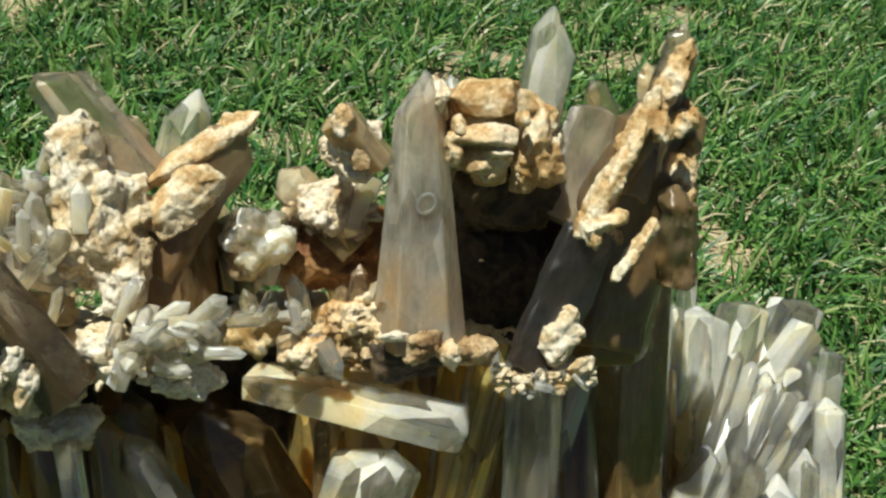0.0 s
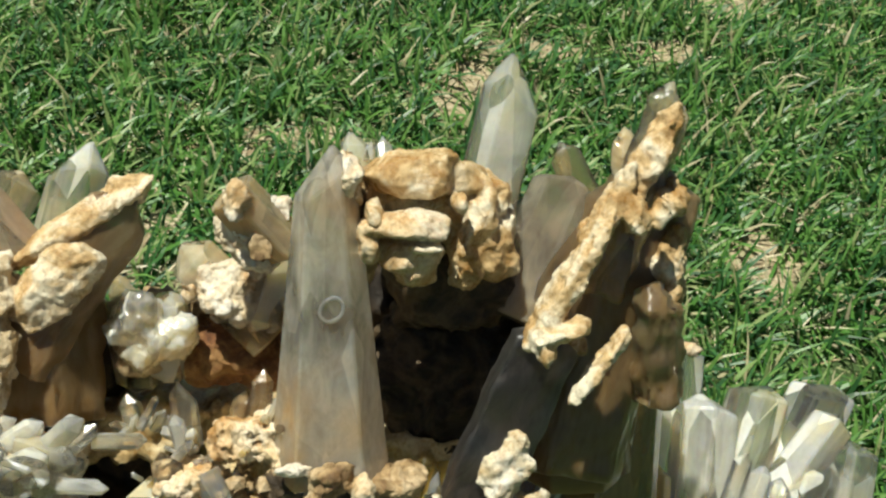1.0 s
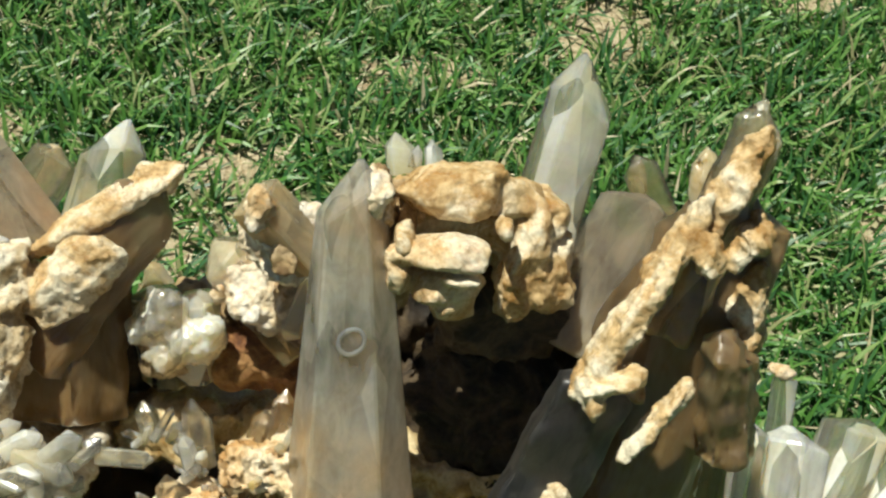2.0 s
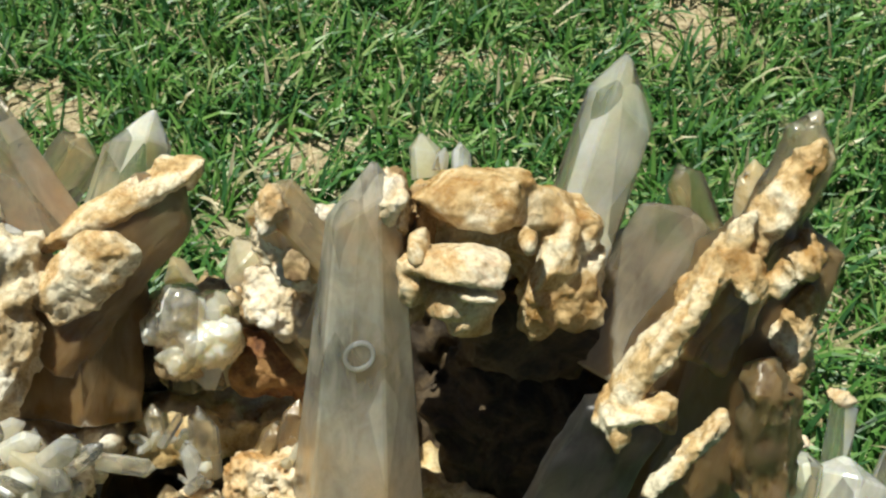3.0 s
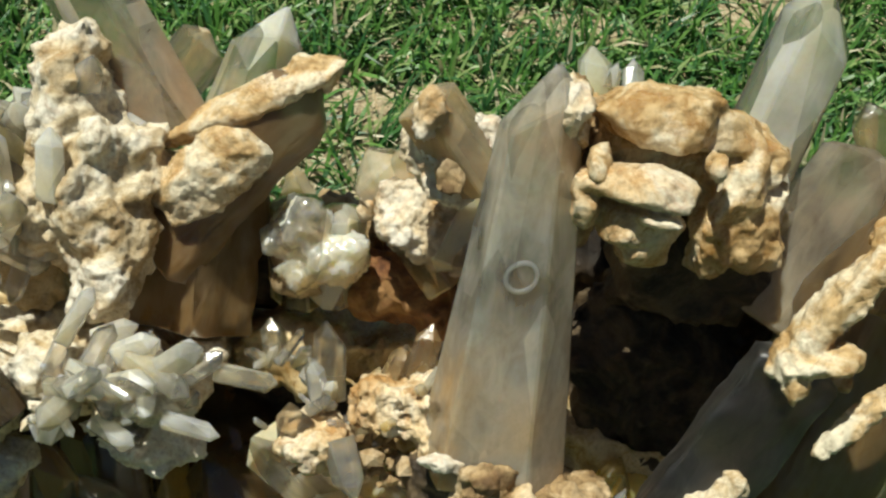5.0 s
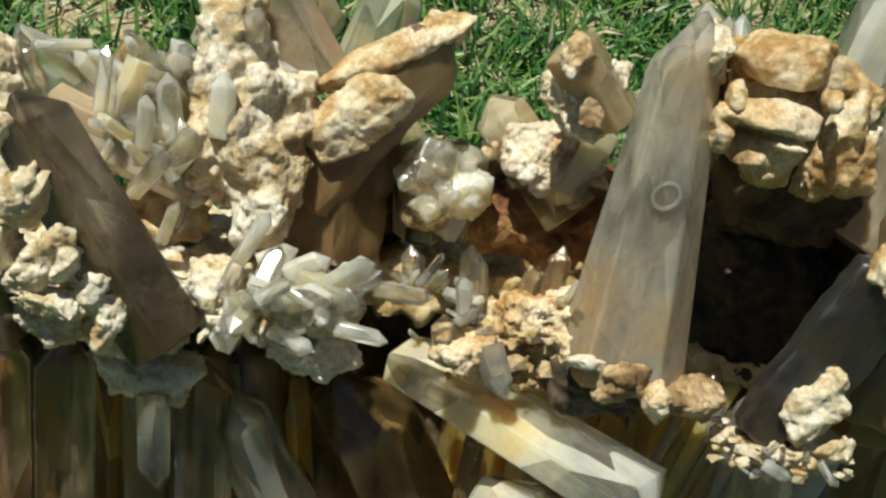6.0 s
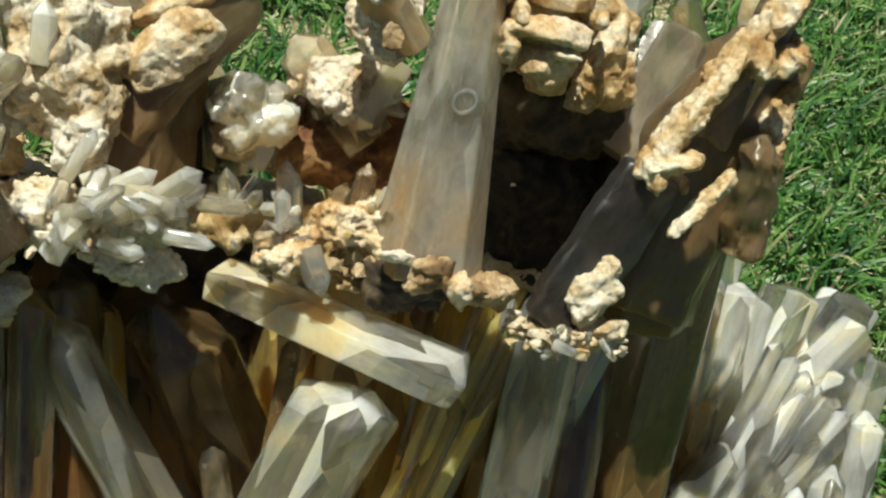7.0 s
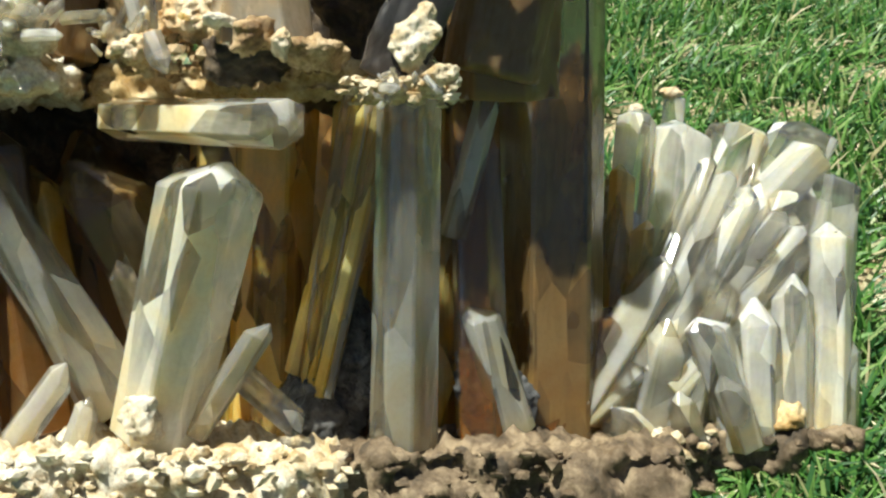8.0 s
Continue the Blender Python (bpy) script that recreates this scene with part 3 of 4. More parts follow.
crystal(GLASS, (-1.23, 1.40, 0.38), (-4.55, 0.20, 7.49), 0.77, seed=46)
crystal(HONEY, (1.30, 1.20, 2.51), (1.43, 0.40, 7.37), 0.28, seed=47)
crystal(CLEAR, (-3.43, 0.60, -0.79), (-1.64, 0.00, 1.52), 0.47, seed=48)
crystal(SMOKY, (-3.26, 2.00, -0.84), (-4.93, 2.00, 8.69), 1.17, seed=49)
crystal(CLEAR, (-1.63, 0.50, -0.93), (-1.06, 0.20, 0.55), 0.43, seed=50)
crystal(BRONZE, (-5.76, -1.50, 9.07), (-9.11, -2.50, 14.28), 1.0, seed=51, slope=.8)
crystal(ROSE, (-3.79, 2.40, 14.16), (-6.72, 3.00, 18.00), 1.02, seed=52, slope=.7)
crystal(MILKY, (-2.57, 4.20, 14.47), (-1.76, 4.50, 17.51), 0.85, seed=53, slope=1.2)
crystal(TAN, (-5.41, 5.00, 13.99), (-3.76, 5.40, 16.58), 0.66, seed=54, slope=.5)
# Umber on these two fin crystals paints the shade under the ochre bar
crystal(UMBER, (-1.5, 2.60, 10.31), (-1.53, 2.80, 16.01), 1.70, seed=55, slope=1.3, apex=(.95,0), flat=.7, rough=.15)
crystal(UMBER, (-3.69, 1.60, 12.10), (-0.51, 2.20, 16.43), 1.02, seed=155, slope=.8, flat=.35, rough=.12)
crust('crust', CANDLE, (-2.5, 1.20, 14.2), (1.6, 0.50, 0.85), 40, .3, grown='fin')
crystal(CLEAR, (-8.89, 3.00, 12.17), (-11.01, 3.00, 14.92), 0.79, seed=56)
crystal(CLEAR, (-8.16, 3.20, 11.81), (-9.84, 3.60, 14.52), 0.65, seed=57)
crystal(TAN, (-7.45, 2.60, 11.83), (-8.34, 3.20, 15.07), 0.64, seed=58)
crystal(CLEAR, (-6.87, 2.40, 12.25), (-7.12, 2.60, 14.91), 0.47, seed=59)
crystal(GREY, (-9.66, 2.20, 13.29), (-5.88, 1.20, 12.32), 0.50, seed=60, slope=.5)
crystal(GREY, (-8.82, 2.00, 12.42), (-5.58, 1.00, 11.74), 0.50, seed=160, slope=.5)
crystal(MILKY, (-5.91, 1.20, 11.95), (-5.80, 1.00, 13.70), 0.61, seed=61)
crystal(MILKY, (-9.38, 3.40, 10.05), (-11.37, 3.40, 12.49), 0.89, seed=62)
crystal(BRONZE, (-9.43, -2.00, 8.78), (-10.25, -2.60, 12.39), 0.82, seed=63)
crystal(FROST, (-0.45, 3.20, 11.05), (-0.81, 2.60, 13.68), 0.77, seed=64, slope=.4)
crystal(FROST, (0.25, 2.80, 11.36), (0.30, 2.20, 13.71), 0.64, seed=264, slope=.4)
crystal(CLEAR, (3.10, 2.00, 14.59), (2.26, 1.40, 12.68), 0.71, seed=66, slope=.5)
crystal(TAN, (2.92, 2.20, 12.44), (0.54, 2.60, 14.93), 0.79, seed=67, slope=.7)
crystal(TAN, (-0.68, 4.60, 12.67), (-1.49, 5.00, 13.73), 0.47, seed=68)
crystal(CLEAR, (0.70, -1.00, 10.52), (0.53, -0.80, 12.12), 0.36, seed=69)
crystal(CLEAR, (0.31, -1.60, 9.63), (0.15, -1.80, 10.75), 0.39, seed=70)
crystal(GLASS, (1.19, -2.00, 10.25), (1.70, -2.40, 9.18), 0.32, seed=71)
crystal(HONEY, (2.43, -0.60, 10.79), (2.59, -0.40, 12.26), 0.30, seed=72)
crystal(HONEY, (1.88, -0.40, 10.82), (2.14, -0.20, 11.67), 0.27, seed=73)
crystal(CLEAR, (-0.55, 0.60, 10.60), (-0.80, 0.60, 11.51), 0.30, seed=74)
crystal(CLEAR, (-0.12, 0.50, 10.53), (0.15, 0.40, 11.09), 0.23, seed=75)
crystal(GREY, (4.2, -1.75, 10.1), (4.11, -3.10, 17.95), 0.8, seed=76, slope=1.3, taper=2.0)
crust('crust', TANROCK, (4.90, -1.80, 15.92), (0.40, 0.60, 1.47), 0)
crystal(TAN, (3.15, -0.60, 15.16), (1.80, -1.20, 16.75), 0.69, seed=77, slope=.3)
crystal(MILKY, (7.73, 0.60, 14.80), (8.86, 0.20, 19.91), 0.90, seed=78, slope=1.3, flat=.75)
crystal(OLIVE, (8.7, -0.55, 13.3), (10.47, 0.40, 16.76), 1.25, seed=79, slope=.4, flat=.3)
crystal(TAN, (11.18, 0.60, 15.48), (10.14, 0.70, 17.61), 0.50, seed=80, slope=.9, flat=.5)
crystal(CLEAR, (4.96, 0.20, 17.0), (4.78, 0.40, 17.95), 0.36, seed=81)
crystal(CLEAR, (5.67, 0.20, 17.2), (5.6, 0.40, 17.8), 0.21, seed=82)
crystal(CLEAR, (5.26, 0.00, 17.2), (5.3, 0.20, 17.7), 0.20, seed=83)
crystal(CLEAR, (8.82, 0.80, 14.79), (9.40, 0.80, 16.24), 0.47, seed=84)
crystal(UMBER, (11.59, 0.20, 8.88), (12.22, -1.60, 18.86), 1.62, seed=85, slope=1.75, apex=(.96,0), flat=.7, rough=.08, upright=True)
crystal(TAN, (10.48, -1.60, 14.10), (12.19, -2.00, 19.22), 0.67, seed=86, slope=1.2, flat=.5, rough=.15)
crystal(TAN, (11.48, -1.40, 15.05), (11.27, -1.20, 18.13), 0.49, seed=87, slope=1.0, flat=.5, rough=.15)
crystal(UMBER, (10.3, -1.1, 9.3), (12.0, -1.7, 17.6), 1.45, seed=185, slope=1.0, flat=.35, rough=.05)
# Shadowed face beside the hollow, dark by colour
crystal(SHADED, (7.40, -1.90, 9.09), (9.20, -2.30, 13.46), 0.98, seed=89, slope=.4, flat=.5, rough=.1)
crystal(UMBER, (12.04, -1.60, 11.41), (11.66, -2.40, 14.43), 0.68, seed=88, slope=.8, rough=.3)
crust('crust', TANROCK, (12.34, -1.40, 14.61), (0.64, 0.90, 1.28), 5, .4, grown='ridge')
crystal(UMBER, (11.98, -1.20, 14.03), (12.74, -1.00, 16.69), 0.60, seed=86, slope=.4, rough=.1)
crust('crust', CANDLE, (-2.09, 2.00, 15.49), (2.41, 0.70, 0.39), 33, .35, grown='fin')
crust('crust', CANDLE, (-0.63, 2.50, 16.39), (0.59, 0.70, 0.45), 20, .45, grown='fin')
crust('crust', TANROCK, (5.86, -1.00, 16.00), (1.63, 1.00, 1.28), 0, .45, grown='face')
crust('crust', CANDLE, (5.95, -1.90, 17.1), (1.3, 0.95, 0.6), 0, .2, grown='face')
crust('crust', CANDLE, (7.0, -1.5, 17.0), (1.0, 0.85, 0.5), -8, .2, grown='face')
crust('crust', CANDLE, (7.9, -0.9, 16.5), (0.85, 0.80, 0.6), -40, .3, grown='face')
crust('crust', CANDLE, (5.01, -3.10, 16.37), (0.26, 0.50, 0.38), 0, .3, grown='face')
crust('crust', PEACH, (5.8, -2.95, 16.05), (1.15, 0.85, 0.42), -4, .2, grown='muzzle')
crust('crust', PEACH, (5.85, -2.85, 15.4), (0.85, 0.8, 0.55), 0, .2, grown='muzzle')
crust('crust', PEACH, (5.9, -2.7, 14.95), (0.6, 0.6, 0.4), 0, .2, grown='muzzle')
crust('crust', CANDLE, (7.5, -1.5, 16.2), (0.6, 0.8, 1.0), 0, .3, grown='face')
crust('crust', CANDLE, (7.9, -1.0, 15.0), (0.8, 1.0, 0.9), 20, .35, grown='face')
crust('crust', PEACH, (6.05, -3.35, 15.62), (0.5, 0.35, 0.17), -6, .2, grown='muzzle')
crust('crust', PEACH, (4.95, -2.9, 15.75), (0.32, 0.6, 0.62), 10, .25, grown='muzzle')
crust('crust', PALE, (6.98, -2.60, 16.51), (0.19, 0.50, 0.28), 0, .45, grown='face')
crust('crust', CANDLE, (7.48, -0.80, 15.42), (1.06, 1.60, 1.30), -30, .45, grown='face')
# Dark lump gives the hollow under the brow its painted shade
crust('crust', DARK_SHADE_ROCK, (7.08, 0.80, 14.18), (1.90, 2.00, 1.39), 0)
# Roof lump added behind the face to keep sun off the hollow
crust('crust', TANROCK, (6.62, 0.40, 15.44), (2.10, 1.60, 0.74), 0, .45, grown='face')
crust('crust', TANROCK, (5.49, -0.60, 16.25), (1.06, 1.20, 0.71), 0, .45, grown='face')
crust('crust', CANDLE, (9.54, -2.90, 14.73), (2.08, 0.60, 0.33), 57, .3, grown='ridge')
crust('crust', CANDLE, (10.59, -2.60, 16.40), (1.42, 0.60, 0.37), 60, .35, grown='ridge')
crust('crust', CANDLE, (11.56, -2.40, 17.52), (1.41, 0.60, 0.37), 63, .45, grown='ridge')
crust('crust', GOLD, (11.02, -3.00, 16.19), (0.32, 0.50, 0.59), 5, .45, grown='ridge')
crust('crust', PALE, (11.56, -3.00, 16.21), (0.24, 0.40, 0.43), -10, .45, grown='ridge')
crust('crust', GOLD, (12.11, -2.00, 16.43), (0.50, 0.80, 0.50), 0, .45, grown='ridge')
crust('crust', PALE, (9.32, -3.20, 13.55), (0.77, 0.50, 0.28), 15, .45, grown='ridge')
crust('crust', PALE, (8.97, -3.20, 13.12), (0.26, 0.40, 0.44), 10, .45, grown='ridge')
crust('crust', PALE, (10.3, -3.00, 12.7), (1.25, 0.40, 0.22), 52, .45, grown='ridge')
crust('crust', TANROCK, (9.50, -1.80, 12.89), (0.82, 0.50, 0.35), 0, .45, grown='ridge')
crust('crust', PALE, (8.05, -2.45, 10.0), (0.7, 0.5, 0.95), -28, .25, grown='clump')
crust('matrix', CREAM, (8.6, -2.3, 9.1), (0.7, 0.5, 0.4), 10, .45, grown='clump')
crust('crust', PALE, (8.22, -2.45, 10.55), (0.45, 0.45, 0.6), -28, .25, grown='clump')
crust('matrix', CREAM, (7.85, -2.1, 8.85), (1.05, 0.7, 0.36), 5, .7, grown='clump')
crust('matrix', CREAM, (7.0, -1.9, 8.75), (0.5, 0.5, 0.35), 0, .7, grown='clump')
# Brown lumps, darker than the cream ledge to paint the column's shadow
crust('matrix', TANROCK, (5.22, -2.00, 9.87), (1.34, 1.00, 0.45), -10, .45, grown='brown_shelf')
crust('matrix', TANROCK, (3.91, -2.20, 10.14), (1.03, 1.00, 0.59), 0, .45, grown='brown_shelf')
crust('matrix', CREAM, (-2.5, -1.20, 10.1), (1.1, 1.0, 0.4), 8, .45, grown='rim')
crust('matrix', CREAM, (-2.48, -1.20, 9.24), (1.22, 1.00, 0.53), 0, .45, grown='rim')
crust('matrix', CREAM, (0.66, -1.60, 9.94), (0.90, 0.90, 0.53), 0, .45, grown='shelf')
crust('crust', PALE, (4.71, -3.00, 9.88), (0.29, 0.40, 0.47), -10)
crust('crust', PALE, (3.23, -2.80, 10.43), (0.59, 0.50, 0.23), -15)
crust('matrix', DARK_SHADE_ROCK, (3.55, -2.00, 9.64), (1.22, 0.90, 0.68), 0)
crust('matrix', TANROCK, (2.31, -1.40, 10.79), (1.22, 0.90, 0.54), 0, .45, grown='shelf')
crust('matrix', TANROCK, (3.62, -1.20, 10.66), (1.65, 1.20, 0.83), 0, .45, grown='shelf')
crust('matrix', DARK_SHADE_ROCK, (7.10, 1.20, 11.08), (2.25, 1.00, 2.70), 0)
crust('matrix', CREAM, (-4.58, 1.30, 13.16), (1.36, 1.50, 2.14), -6, .45, grown='left')
crust('matrix', CREAM, (-5.31, 1.60, 14.17), (1.07, 1.30, 2.71), 6, .45, grown='left')
crust('matrix', CREAM, (-5.71, 0.90, 13.02), (0.77, 1.00, 0.98), 0, .45, grown='left')
crust('matrix', PALE, (-4.25, 0.60, 11.71), (0.85, 1.00, 0.85), 0, .45, grown='left')
crust('matrix', CREAM, (-4.03, 1.60, 13.65), (0.86, 1.20, 0.86), 0, .45, grown='left')
crust('matrix', GOLD, (-6.92, 2.80, 10.67), (1.66, 1.20, 0.90), 0)
crust('matrix', CREAM, (-8.54, 3.40, 12.18), (1.66, 1.00, 0.91), 20, .45, grown='left')
crust('matrix', CREAM, (-8.32, -1.60, 9.40), (1.45, 1.00, 0.59), -5, .45, grown='rim')
crust('matrix', TANROCK, (-6.44, -1.20, 9.31), (1.21, 1.00, 0.81), 0, .45, grown='rim')
crust('matrix', TANROCK, (-4.84, -0.80, 10.02), (0.95, 1.00, 0.95), 0, .45, grown='rim')
crust('matrix', TANROCK, (-6.28, -0.60, 7.91), (1.52, 1.00, 0.69), 0, .45, grown='rim')
crust('crust', PALE, (2.1, 1.70, 13.7), (1.25, 0.80, 1.1), -15, .45, grown='blob')
crust('crust', PALE, (1.29, 2.40, 13.9), (0.90, 0.70, 0.45), 10, .45, grown='blob')
crust('crust', PALE, (2.19, -0.20, 15.47), (0.75, 0.90, 1.10), 10, .45, grown='blob')
crust('matrix', RUST, (1.79, 3.00, 11.82), (2.32, 1.20, 1.08), 0)
crust('matrix', TANROCK, (-0.44, 2.80, 12.36), (0.96, 1.00, 0.96), 0)
crust('crust', DRUSE, (-0.55, 1.9, 13.0), (0.85, 0.6, 0.8), 15, .4, grown='glassy')
crust('crust', DRUSE, (0.35, 1.8, 12.6), (0.7, 0.6, 0.75), 0, .4, grown='glassy')
crust('crust', DRUSE, (-0.5, 1.8, 12.1), (0.6, 0.6, 0.4), 0, .4, grown='glassy')
crust('crust', PALE, (2.75, -0.4, 15.8), (0.6, 0.7, 0.8), 0, .4, grown='blob')
# Brown lump stands for the shaded hole in the pale block
crust('crust', TANROCK, (2.55, -1.15, 15.4), (0.36, 0.25, 0.42), 0, .4)
crust('crust', PALE, (2.05, -1.30, 16.49), (0.37, 0.60, 0.52), 0, .45, grown='blob')
crust('crust', TANROCK, (4.38, -2.20, 16.80), (0.50, 0.80, 0.83), 0)
crust('matrix', DARK_SHADE_ROCK, (-2.56, 4.00, 11.47), (2.05, 1.20, 1.73), 0)
crust('crust', PALE, (16.75, 8.2, 10.05), (0.42, 0.42, 0.28), 0)
crust('crust', PALE, (15.3, 6.6, 9.3), (0.3, 0.4, 0.2), 0)
crust('matrix', CREAM, (0.56, -0.60, -0.13), (0.70, 0.80, 0.62), 0)
crust('matrix', GOLD, (19.28, 3.40, -0.44), (0.69, 0.70, 0.52), 0)
crystal(SMOKY, (-9.82, 2.00, -1.90), (-10.13, 1.00, 7.82), 0.89, seed=301)
crystal(SMOKY, (-11.31, 2.40, -2.30), (-11.50, 1.40, 7.52), 0.90, seed=302)
crystal(AMBER, (-7.40, 3.40, -2.91), (-8.02, 2.40, 7.63), 0.85, seed=303)
crystal(AMBER, (-2.36, 4.40, -2.84), (-3.86, 3.40, 7.33), 0.98, seed=304)
crust('matrix', CREAM, (-10.92, 2.40, 10.72), (1.91, 1.30, 1.18), 10, .45, grown='left')
crust('matrix', CREAM, (-11.50, 3.20, 13.08), (1.33, 1.20, 1.63), 0, .45, grown='left')
crust('crust', CANDLE, (4.54, -2.60, 16.89), (0.28, 0.50, 0.76), -4, .4)
crust('crust', TANROCK, (3.38, -2.00, 11.30), (0.82, 0.70, 0.70), 0, .45)
crust('crust', RUST, (3.51, -1.60, 10.99), (0.95, 0.60, 0.38), 10, .4)
crust('crust', CANDLE, (2.44, -1.50, 10.84), (0.81, 0.60, 0.35), 0, .4)
crust('matrix', RUST, (3.00, 3.00, 12.16), (1.70, 1.00, 1.70), 0)
crust('matrix', RUST, (2.81, 3.20, 12.59), (1.85, 1.00, 1.24), 0)
crust('matrix', TANROCK, (0.06, 4.20, 12.09), (1.75, 1.00, 1.27), 0)
crust('crust', CREAM, (-8.40, -2.90, 12.15), (0.32, 0.40, 0.86), -20)
crust('crust', CREAM, (-7.68, -2.90, 10.93), (0.27, 0.40, 0.50), -20)
crust('crust', CREAM, (-7.99, -2.80, 10.03), (0.75, 0.50, 0.30), 0)
crust('crust', CREAM, (-9.18, -2.60, 11.04), (0.62, 0.60, 0.75), 0)
crust('matrix', SOOT, (5.75, 2.20, 0.81), (1.26, 0.80, 2.02), 0)
crust('matrix', SOOT, (5.06, 1.60, 0.05), (0.99, 0.80, 1.16), 0)
crust('matrix', SOOT, (7.81, -0.20, 1.38), (0.47, 0.25, 1.49), 0, .5)
crust('matrix', SOOT, (9.83, 0.90, 0.79), (0.73, 0.50, 1.13), 0, .5)
crust('matrix', SOOT, (10.9, 1.4, 0.2), (0.8, 0.4, 1.2), 0, .5)
crust('matrix', SOOT, (6.3, 1.5, 2.0), (0.8, 0.45, 2.0), 10, .5)
crust('crust', SOOT, (11.29, 2.00, 3.34), (0.17, 0.12, 0.60), 0, .5)
crust('crust', SOOT, (11.92, 2.00, 2.84), (0.15, 0.12, 0.43), 0, .5)
crust('crust', PALE, (4.44, -3.00, 17.14), (0.34, 0.50, 0.64), 0, .45)
crust('matrix', CREAM, (0.69, -0.80, 0.05), (0.62, 0.70, 0.69), 0)


def spray(centre, count, reach, size, heading, material, seed, spread=0.8, girth=1.0):
    """A spray of little quartz points."""
    rnd = random.Random(seed)
    for k in range(count):
        d = (Vector(heading) + Vector([rnd.gauss(0, spread) for _ in range(3)])).normalized()
        c = Vector(centre) + Vector([rnd.gauss(0, reach * 0.45), rnd.gauss(0, reach * 0.25), rnd.gauss(0, reach * 0.25)])
        s = size * rnd.uniform(0.6, 1.5)
        crystal(material, c, c + d * s, s * girth * rnd.uniform(0.12, 0.22), seed=seed * 50 + k)

for at, size in (((-7.2, -2.7, 10.3), 0.4), ((-7.9, -2.9, 11.3), 0.45), ((-8.7, -3.1, 12.4), 0.5), ((-9.3, -3.0, 13.4), 0.45), ((-6.9, -2.5, 9.6), 0.5), ((-8.4, -2.8, 10.7), 0.55)):
    crust('matrix', CREAM, at, (size * 0.8, size * 0.7, size * 1.5), -25, .4, grown='barnacle')
grow_together("barnacle", "crust", CREAM, "bubbly cream crust on a leaning crystal", 0.05, 0.18)
grow_together("glassy", "crust", DRUSE, "glassy knobbly quartz lumps", 0.05, 0.16)
grow_together("face", "crust", CANDLE, "waxy ochre crust with a hollow under its brow", 0.05, 0.09)
grow_together("muzzle", "crust", PEACH, "peach-coloured blocky crust under the brow", 0.045, 0.08)
grow_together("ridge", "crust", CANDLE, "pale ochre ridge crust with knobs", 0.055, 0.15)
grow_together("fin", "crust", CANDLE, "ochre crust along a leaning crystal", 0.055, 0.12)
grow_together("left", "matrix", CREAM, "rough cream matrix", 0.06, 0.16)
grow_together("blob", "crust", PALE, "pale lumpy crust", 0.05, 0.2)
grow_together("clump", "matrix", CREAM, "crumbly cream matrix clump", 0.05, 0.15)
grow_together("brown_shelf", "matrix", TANROCK, "crumbly brown matrix, toned dark for shade", 0.05, 0.2)
grow_together("shelf", "matrix", PEACH, "crumbly orange-cream matrix", 0.05, 0.25)
grow_together("rim", "matrix", CREAM, "crumbly cream matrix", 0.055, 0.2)


def crumbs(count, low, high, size, material, seed, parent):
    """Loose crumbs of matrix over a stretch of ledge, joined into one part."""
    rnd = random.Random(seed)
    verts, faces = [], []
    bm = bmesh.new()
    bmesh.ops.create_icosphere(bm, subdivisions=1, radius=1)
    ball = [v.co.copy() for v in bm.verts]
    tris = [[v.index for v in f.verts] for f in bm.faces]
    bm.free()
    for k in range(count):
        c = Vector([rnd.uniform(a, b) for a, b in zip(low, high)])
        s = size * rnd.uniform(0.35, 1.0) ** 1.5 + 0.03
        st = Vector((rnd.uniform(0.7, 1.4), rnd.uniform(0.7, 1.4), rnd.uniform(0.5, 0.95)))
        i = len(verts)
        for q in ball:
            w = s * rnd.uniform(0.5, 1.25)
            verts.append(((c.x + q.x * st.x * w) * CM, (c.y + q.y * st.y * w) * CM, (c.z + q.z * st.z * w) * CM))
        faces.extend([tuple(i + j for j in t) for t in tris])
    me = bpy.data.meshes.new("matrix_grit")
    me.from_pydata(verts, [], faces)
    me.materials.append(material)
    ob = new("matrix_grit", me)
    ob.parent = parent
    tagged(ob, "loose cream matrix crumbs", kind="stuff")


crumbs(230, (-9, -1.9, -1.4), (6.4, 0.6, -0.8), 0.3, CREAM, 21, cluster)
crumbs(120, (-9, -1.9, -3.4), (6.2, -1.4, -1.2), 0.36, CREAM, 22, cluster)
crumbs(120, (6.0, -1.5, -2.0), (12.5, 0.6, -0.8), 0.24, EARTH, 23, cluster)
crumbs(60, (12.0, 2.4, -1.9), (17.0, 3.4, -0.8), 0.34, CREAM, 28, cluster)
crumbs(50, (16.0, 2.8, -1.5), (21.4, 3.6, -0.8), 0.22, EARTH, 29, cluster)
crumbs(120, (-7, -1.6, 9.2), (-2.5, 0.0, 10.3), 0.24, CREAM, 24, cluster)
# Brown grit here, its colour carrying the shade on the mid ledge
crumbs(150, (0.2, -2.0, 9.3), (5.5, -0.6, 10.0), 0.22, TANROCK, 25, cluster)
crumbs(120, (6.2, -2.7, 8.5), (9.3, -1.3, 9.2), 0.2, CREAM, 26, cluster)

spray((-3.7, -1.6, 10.5), 22, 2.3, 1.1, (0.5, -0.4, 0.6), DRUSE, 3, 0.55, 1.15)
spray((-2.4, -1.4, 10.5), 14, 1.3, 1.1, (0.95, -0.4, 0.3), DRUSE, 7, 0.4, 1.1)
spray((-3.3, -1.8, 10.1), 14, 2.2, 0.8, (0.6, -0.5, 0.1), DRUSE, 4, 0.5, 1.1)
spray((-0.6, 0.2, 10.6), 5, 0.4, 0.7, (-0.2, -0.4, 0.7), CLEAR, 12, 0.6)
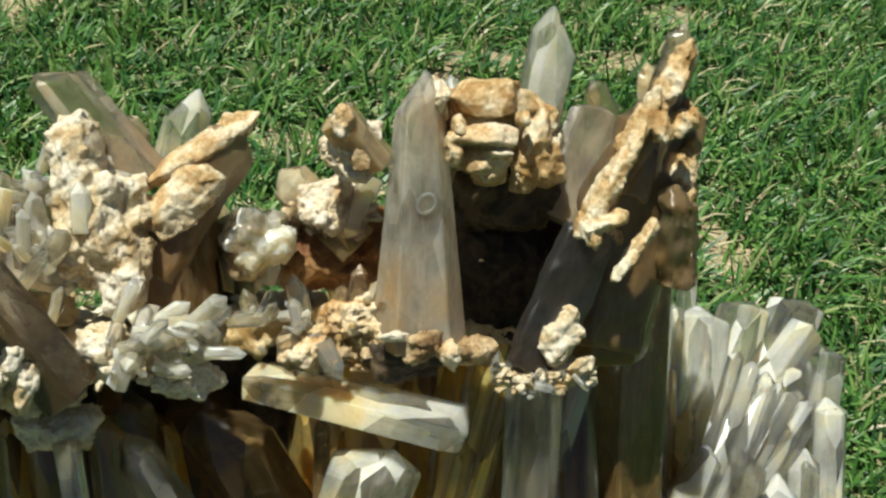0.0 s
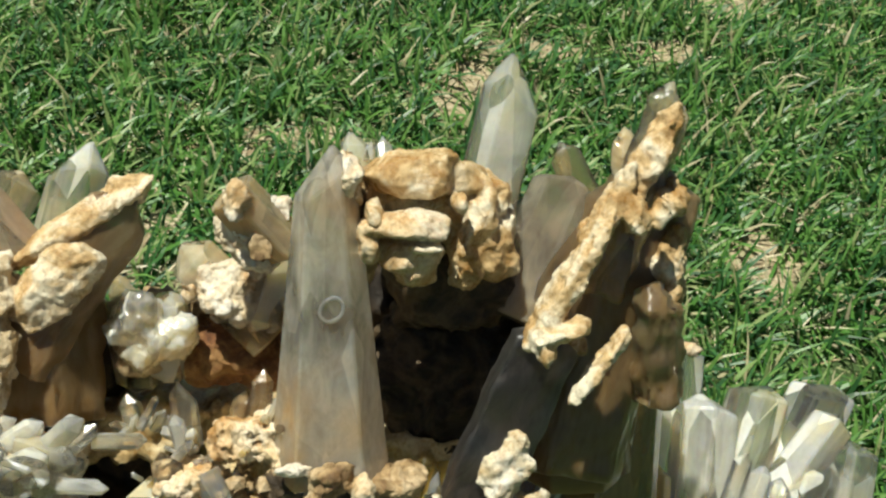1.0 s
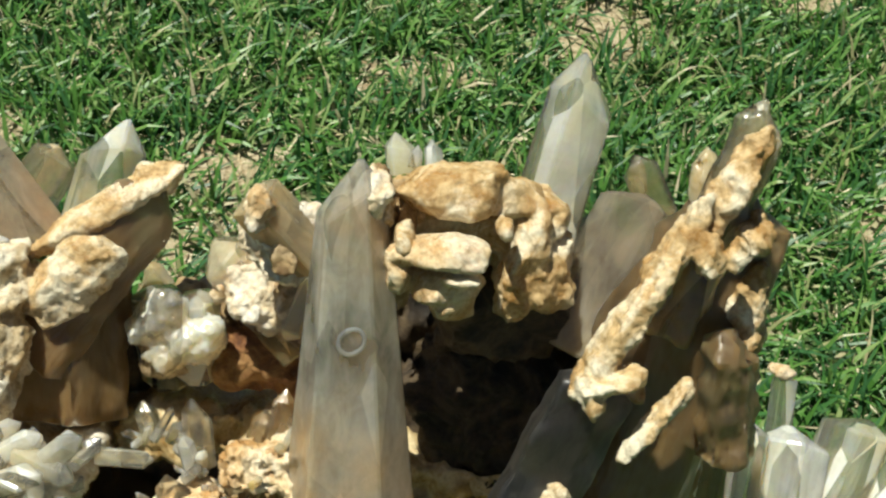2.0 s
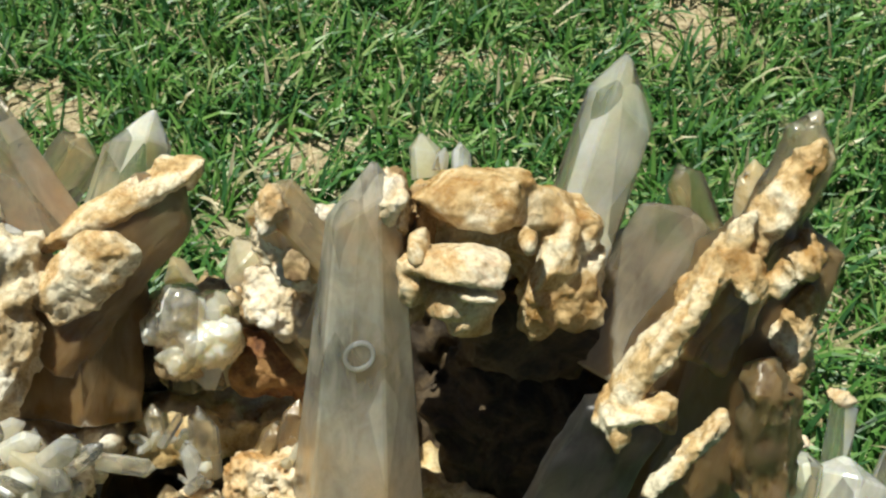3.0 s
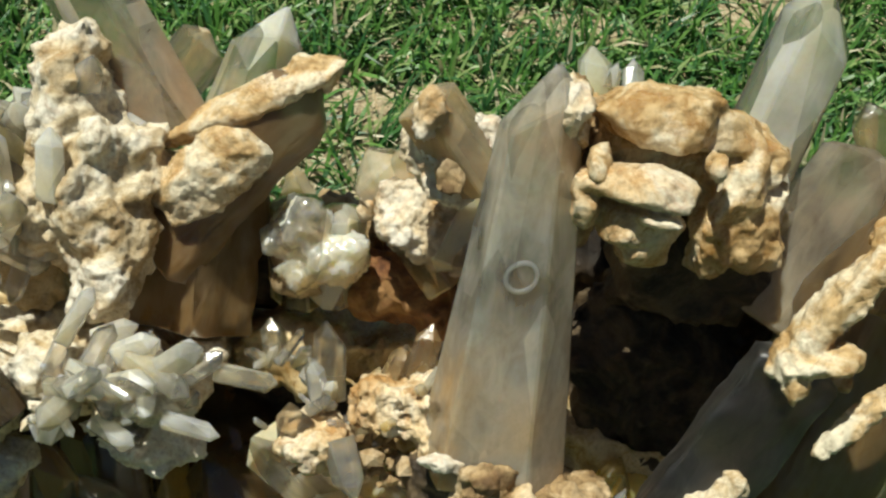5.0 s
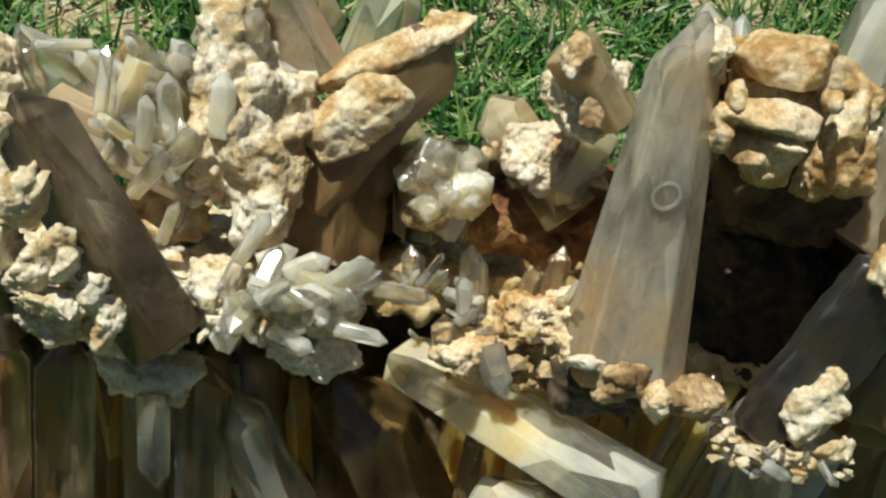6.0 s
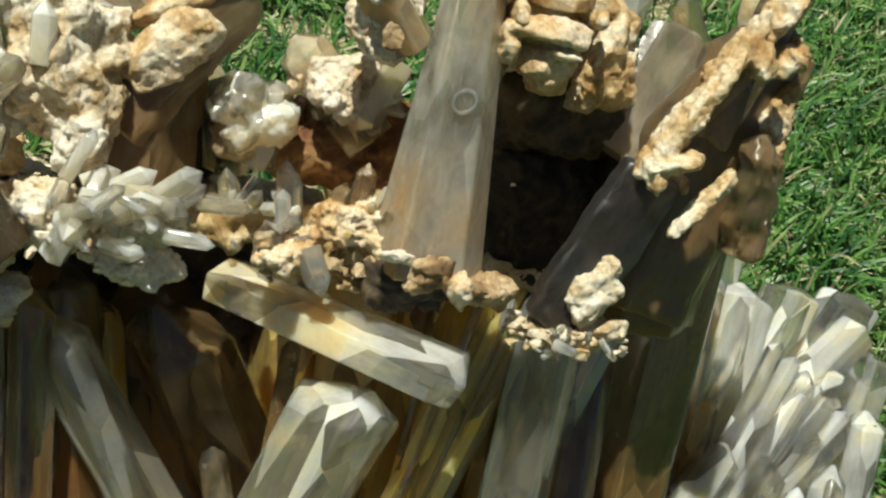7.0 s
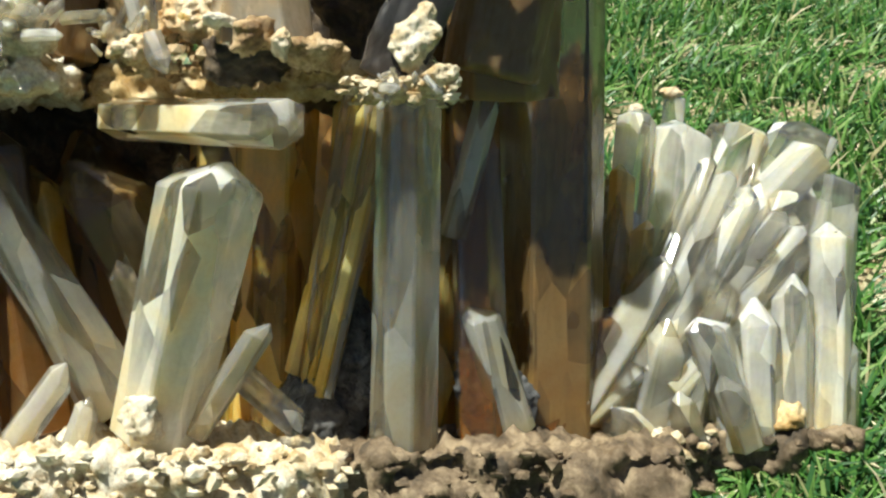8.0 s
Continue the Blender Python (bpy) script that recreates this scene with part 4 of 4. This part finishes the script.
spray((0.6, -1.2, 10.4), 14, 0.9, 0.7, (-0.2, -0.4, 0.8), DRUSE, 5)
spray((1.8, -1.2, 10.4), 14, 0.8, 0.6, (0, -0.4, 0.9), TAN, 6)
spray((-6.6, 2.6, 13.6), 22, 2.4, 1.7, (-0.3, -0.5, 0.8), DRUSE, 8, 0.6)
spray((-6.0, 1.8, 12.4), 16, 2.2, 1.2, (-0.1, -0.8, 0.5), CLEAR, 9, 0.6)
spray((1.9, 2.0, 13.1), 14, 1.0, 0.8, (0.2, -0.7, 0.4), DRUSE, 11, 0.6)


spray((3.0, -1.7, 10.8), 24, 1.1, 0.6, (0, -0.4, 0.8), TAN, 13, 0.7)
spray((-6.9, 0.4, 13.0), 20, 2.0, 1.3, (-0.1, -0.6, 0.7), DRUSE, 16, 0.6)
spray((7.6, -2.6, 8.8), 14, 0.9, 0.5, (0, -0.7, -0.1), DRUSE, 17, 0.7)


def growth_ring(at, r, thick):
    """A raised ring on the face of a crystal."""
    bm = bmesh.new()
    rings = []
    for i in range(24):
        a = 2 * math.pi * i / 24
        k = r * (1 + 0.12 * math.sin(2 * a + 0.6))
        row = []
        for j in range(8):
            b = 2 * math.pi * j / 8
            w = k + thick * math.cos(b)
            row.append(bm.verts.new((Vector(at) + Vector((w * math.cos(a), thick * 0.6 * math.sin(b), w * 1.15 * math.sin(a)))) * CM))
        rings.append(row)
    for i in range(24):
        for j in range(8):
            bm.faces.new((rings[i][j], rings[i][(j + 1) % 8], rings[(i + 1) % 24][(j + 1) % 8], rings[(i + 1) % 24][j]))
    bmesh.ops.recalc_face_normals(bm, faces=bm.faces[:])
    part("growth_ring", bm, CLEAR, cluster, "small raised glassy ring", True)


growth_ring((4.03, -3.24, 14.25), 0.24, 0.045)


# ---- what the specimen stands on ----
def stone():
    bm = bmesh.new()
    bmesh.ops.create_icosphere(bm, subdivisions=5, radius=1)
    for v in bm.verts:
        q = v.co.copy()
        s = max(abs(q.x), abs(q.y), abs(q.z))
        q = q.lerp(q / s * 0.9, 0.55)
        v.co = Vector((q.x * 0.12, q.y * 0.07, q.z * 0.18))
    rough_up(bm, 0.012, 0.07, 4)
    ob = new("field_stone", mesh_of("field_stone", bm, STONE))
    ob.location = (-0.04, 0.03, 0.145)
    tagged(ob, "upright grey field stone under the quartz cluster", "stone")


stone()
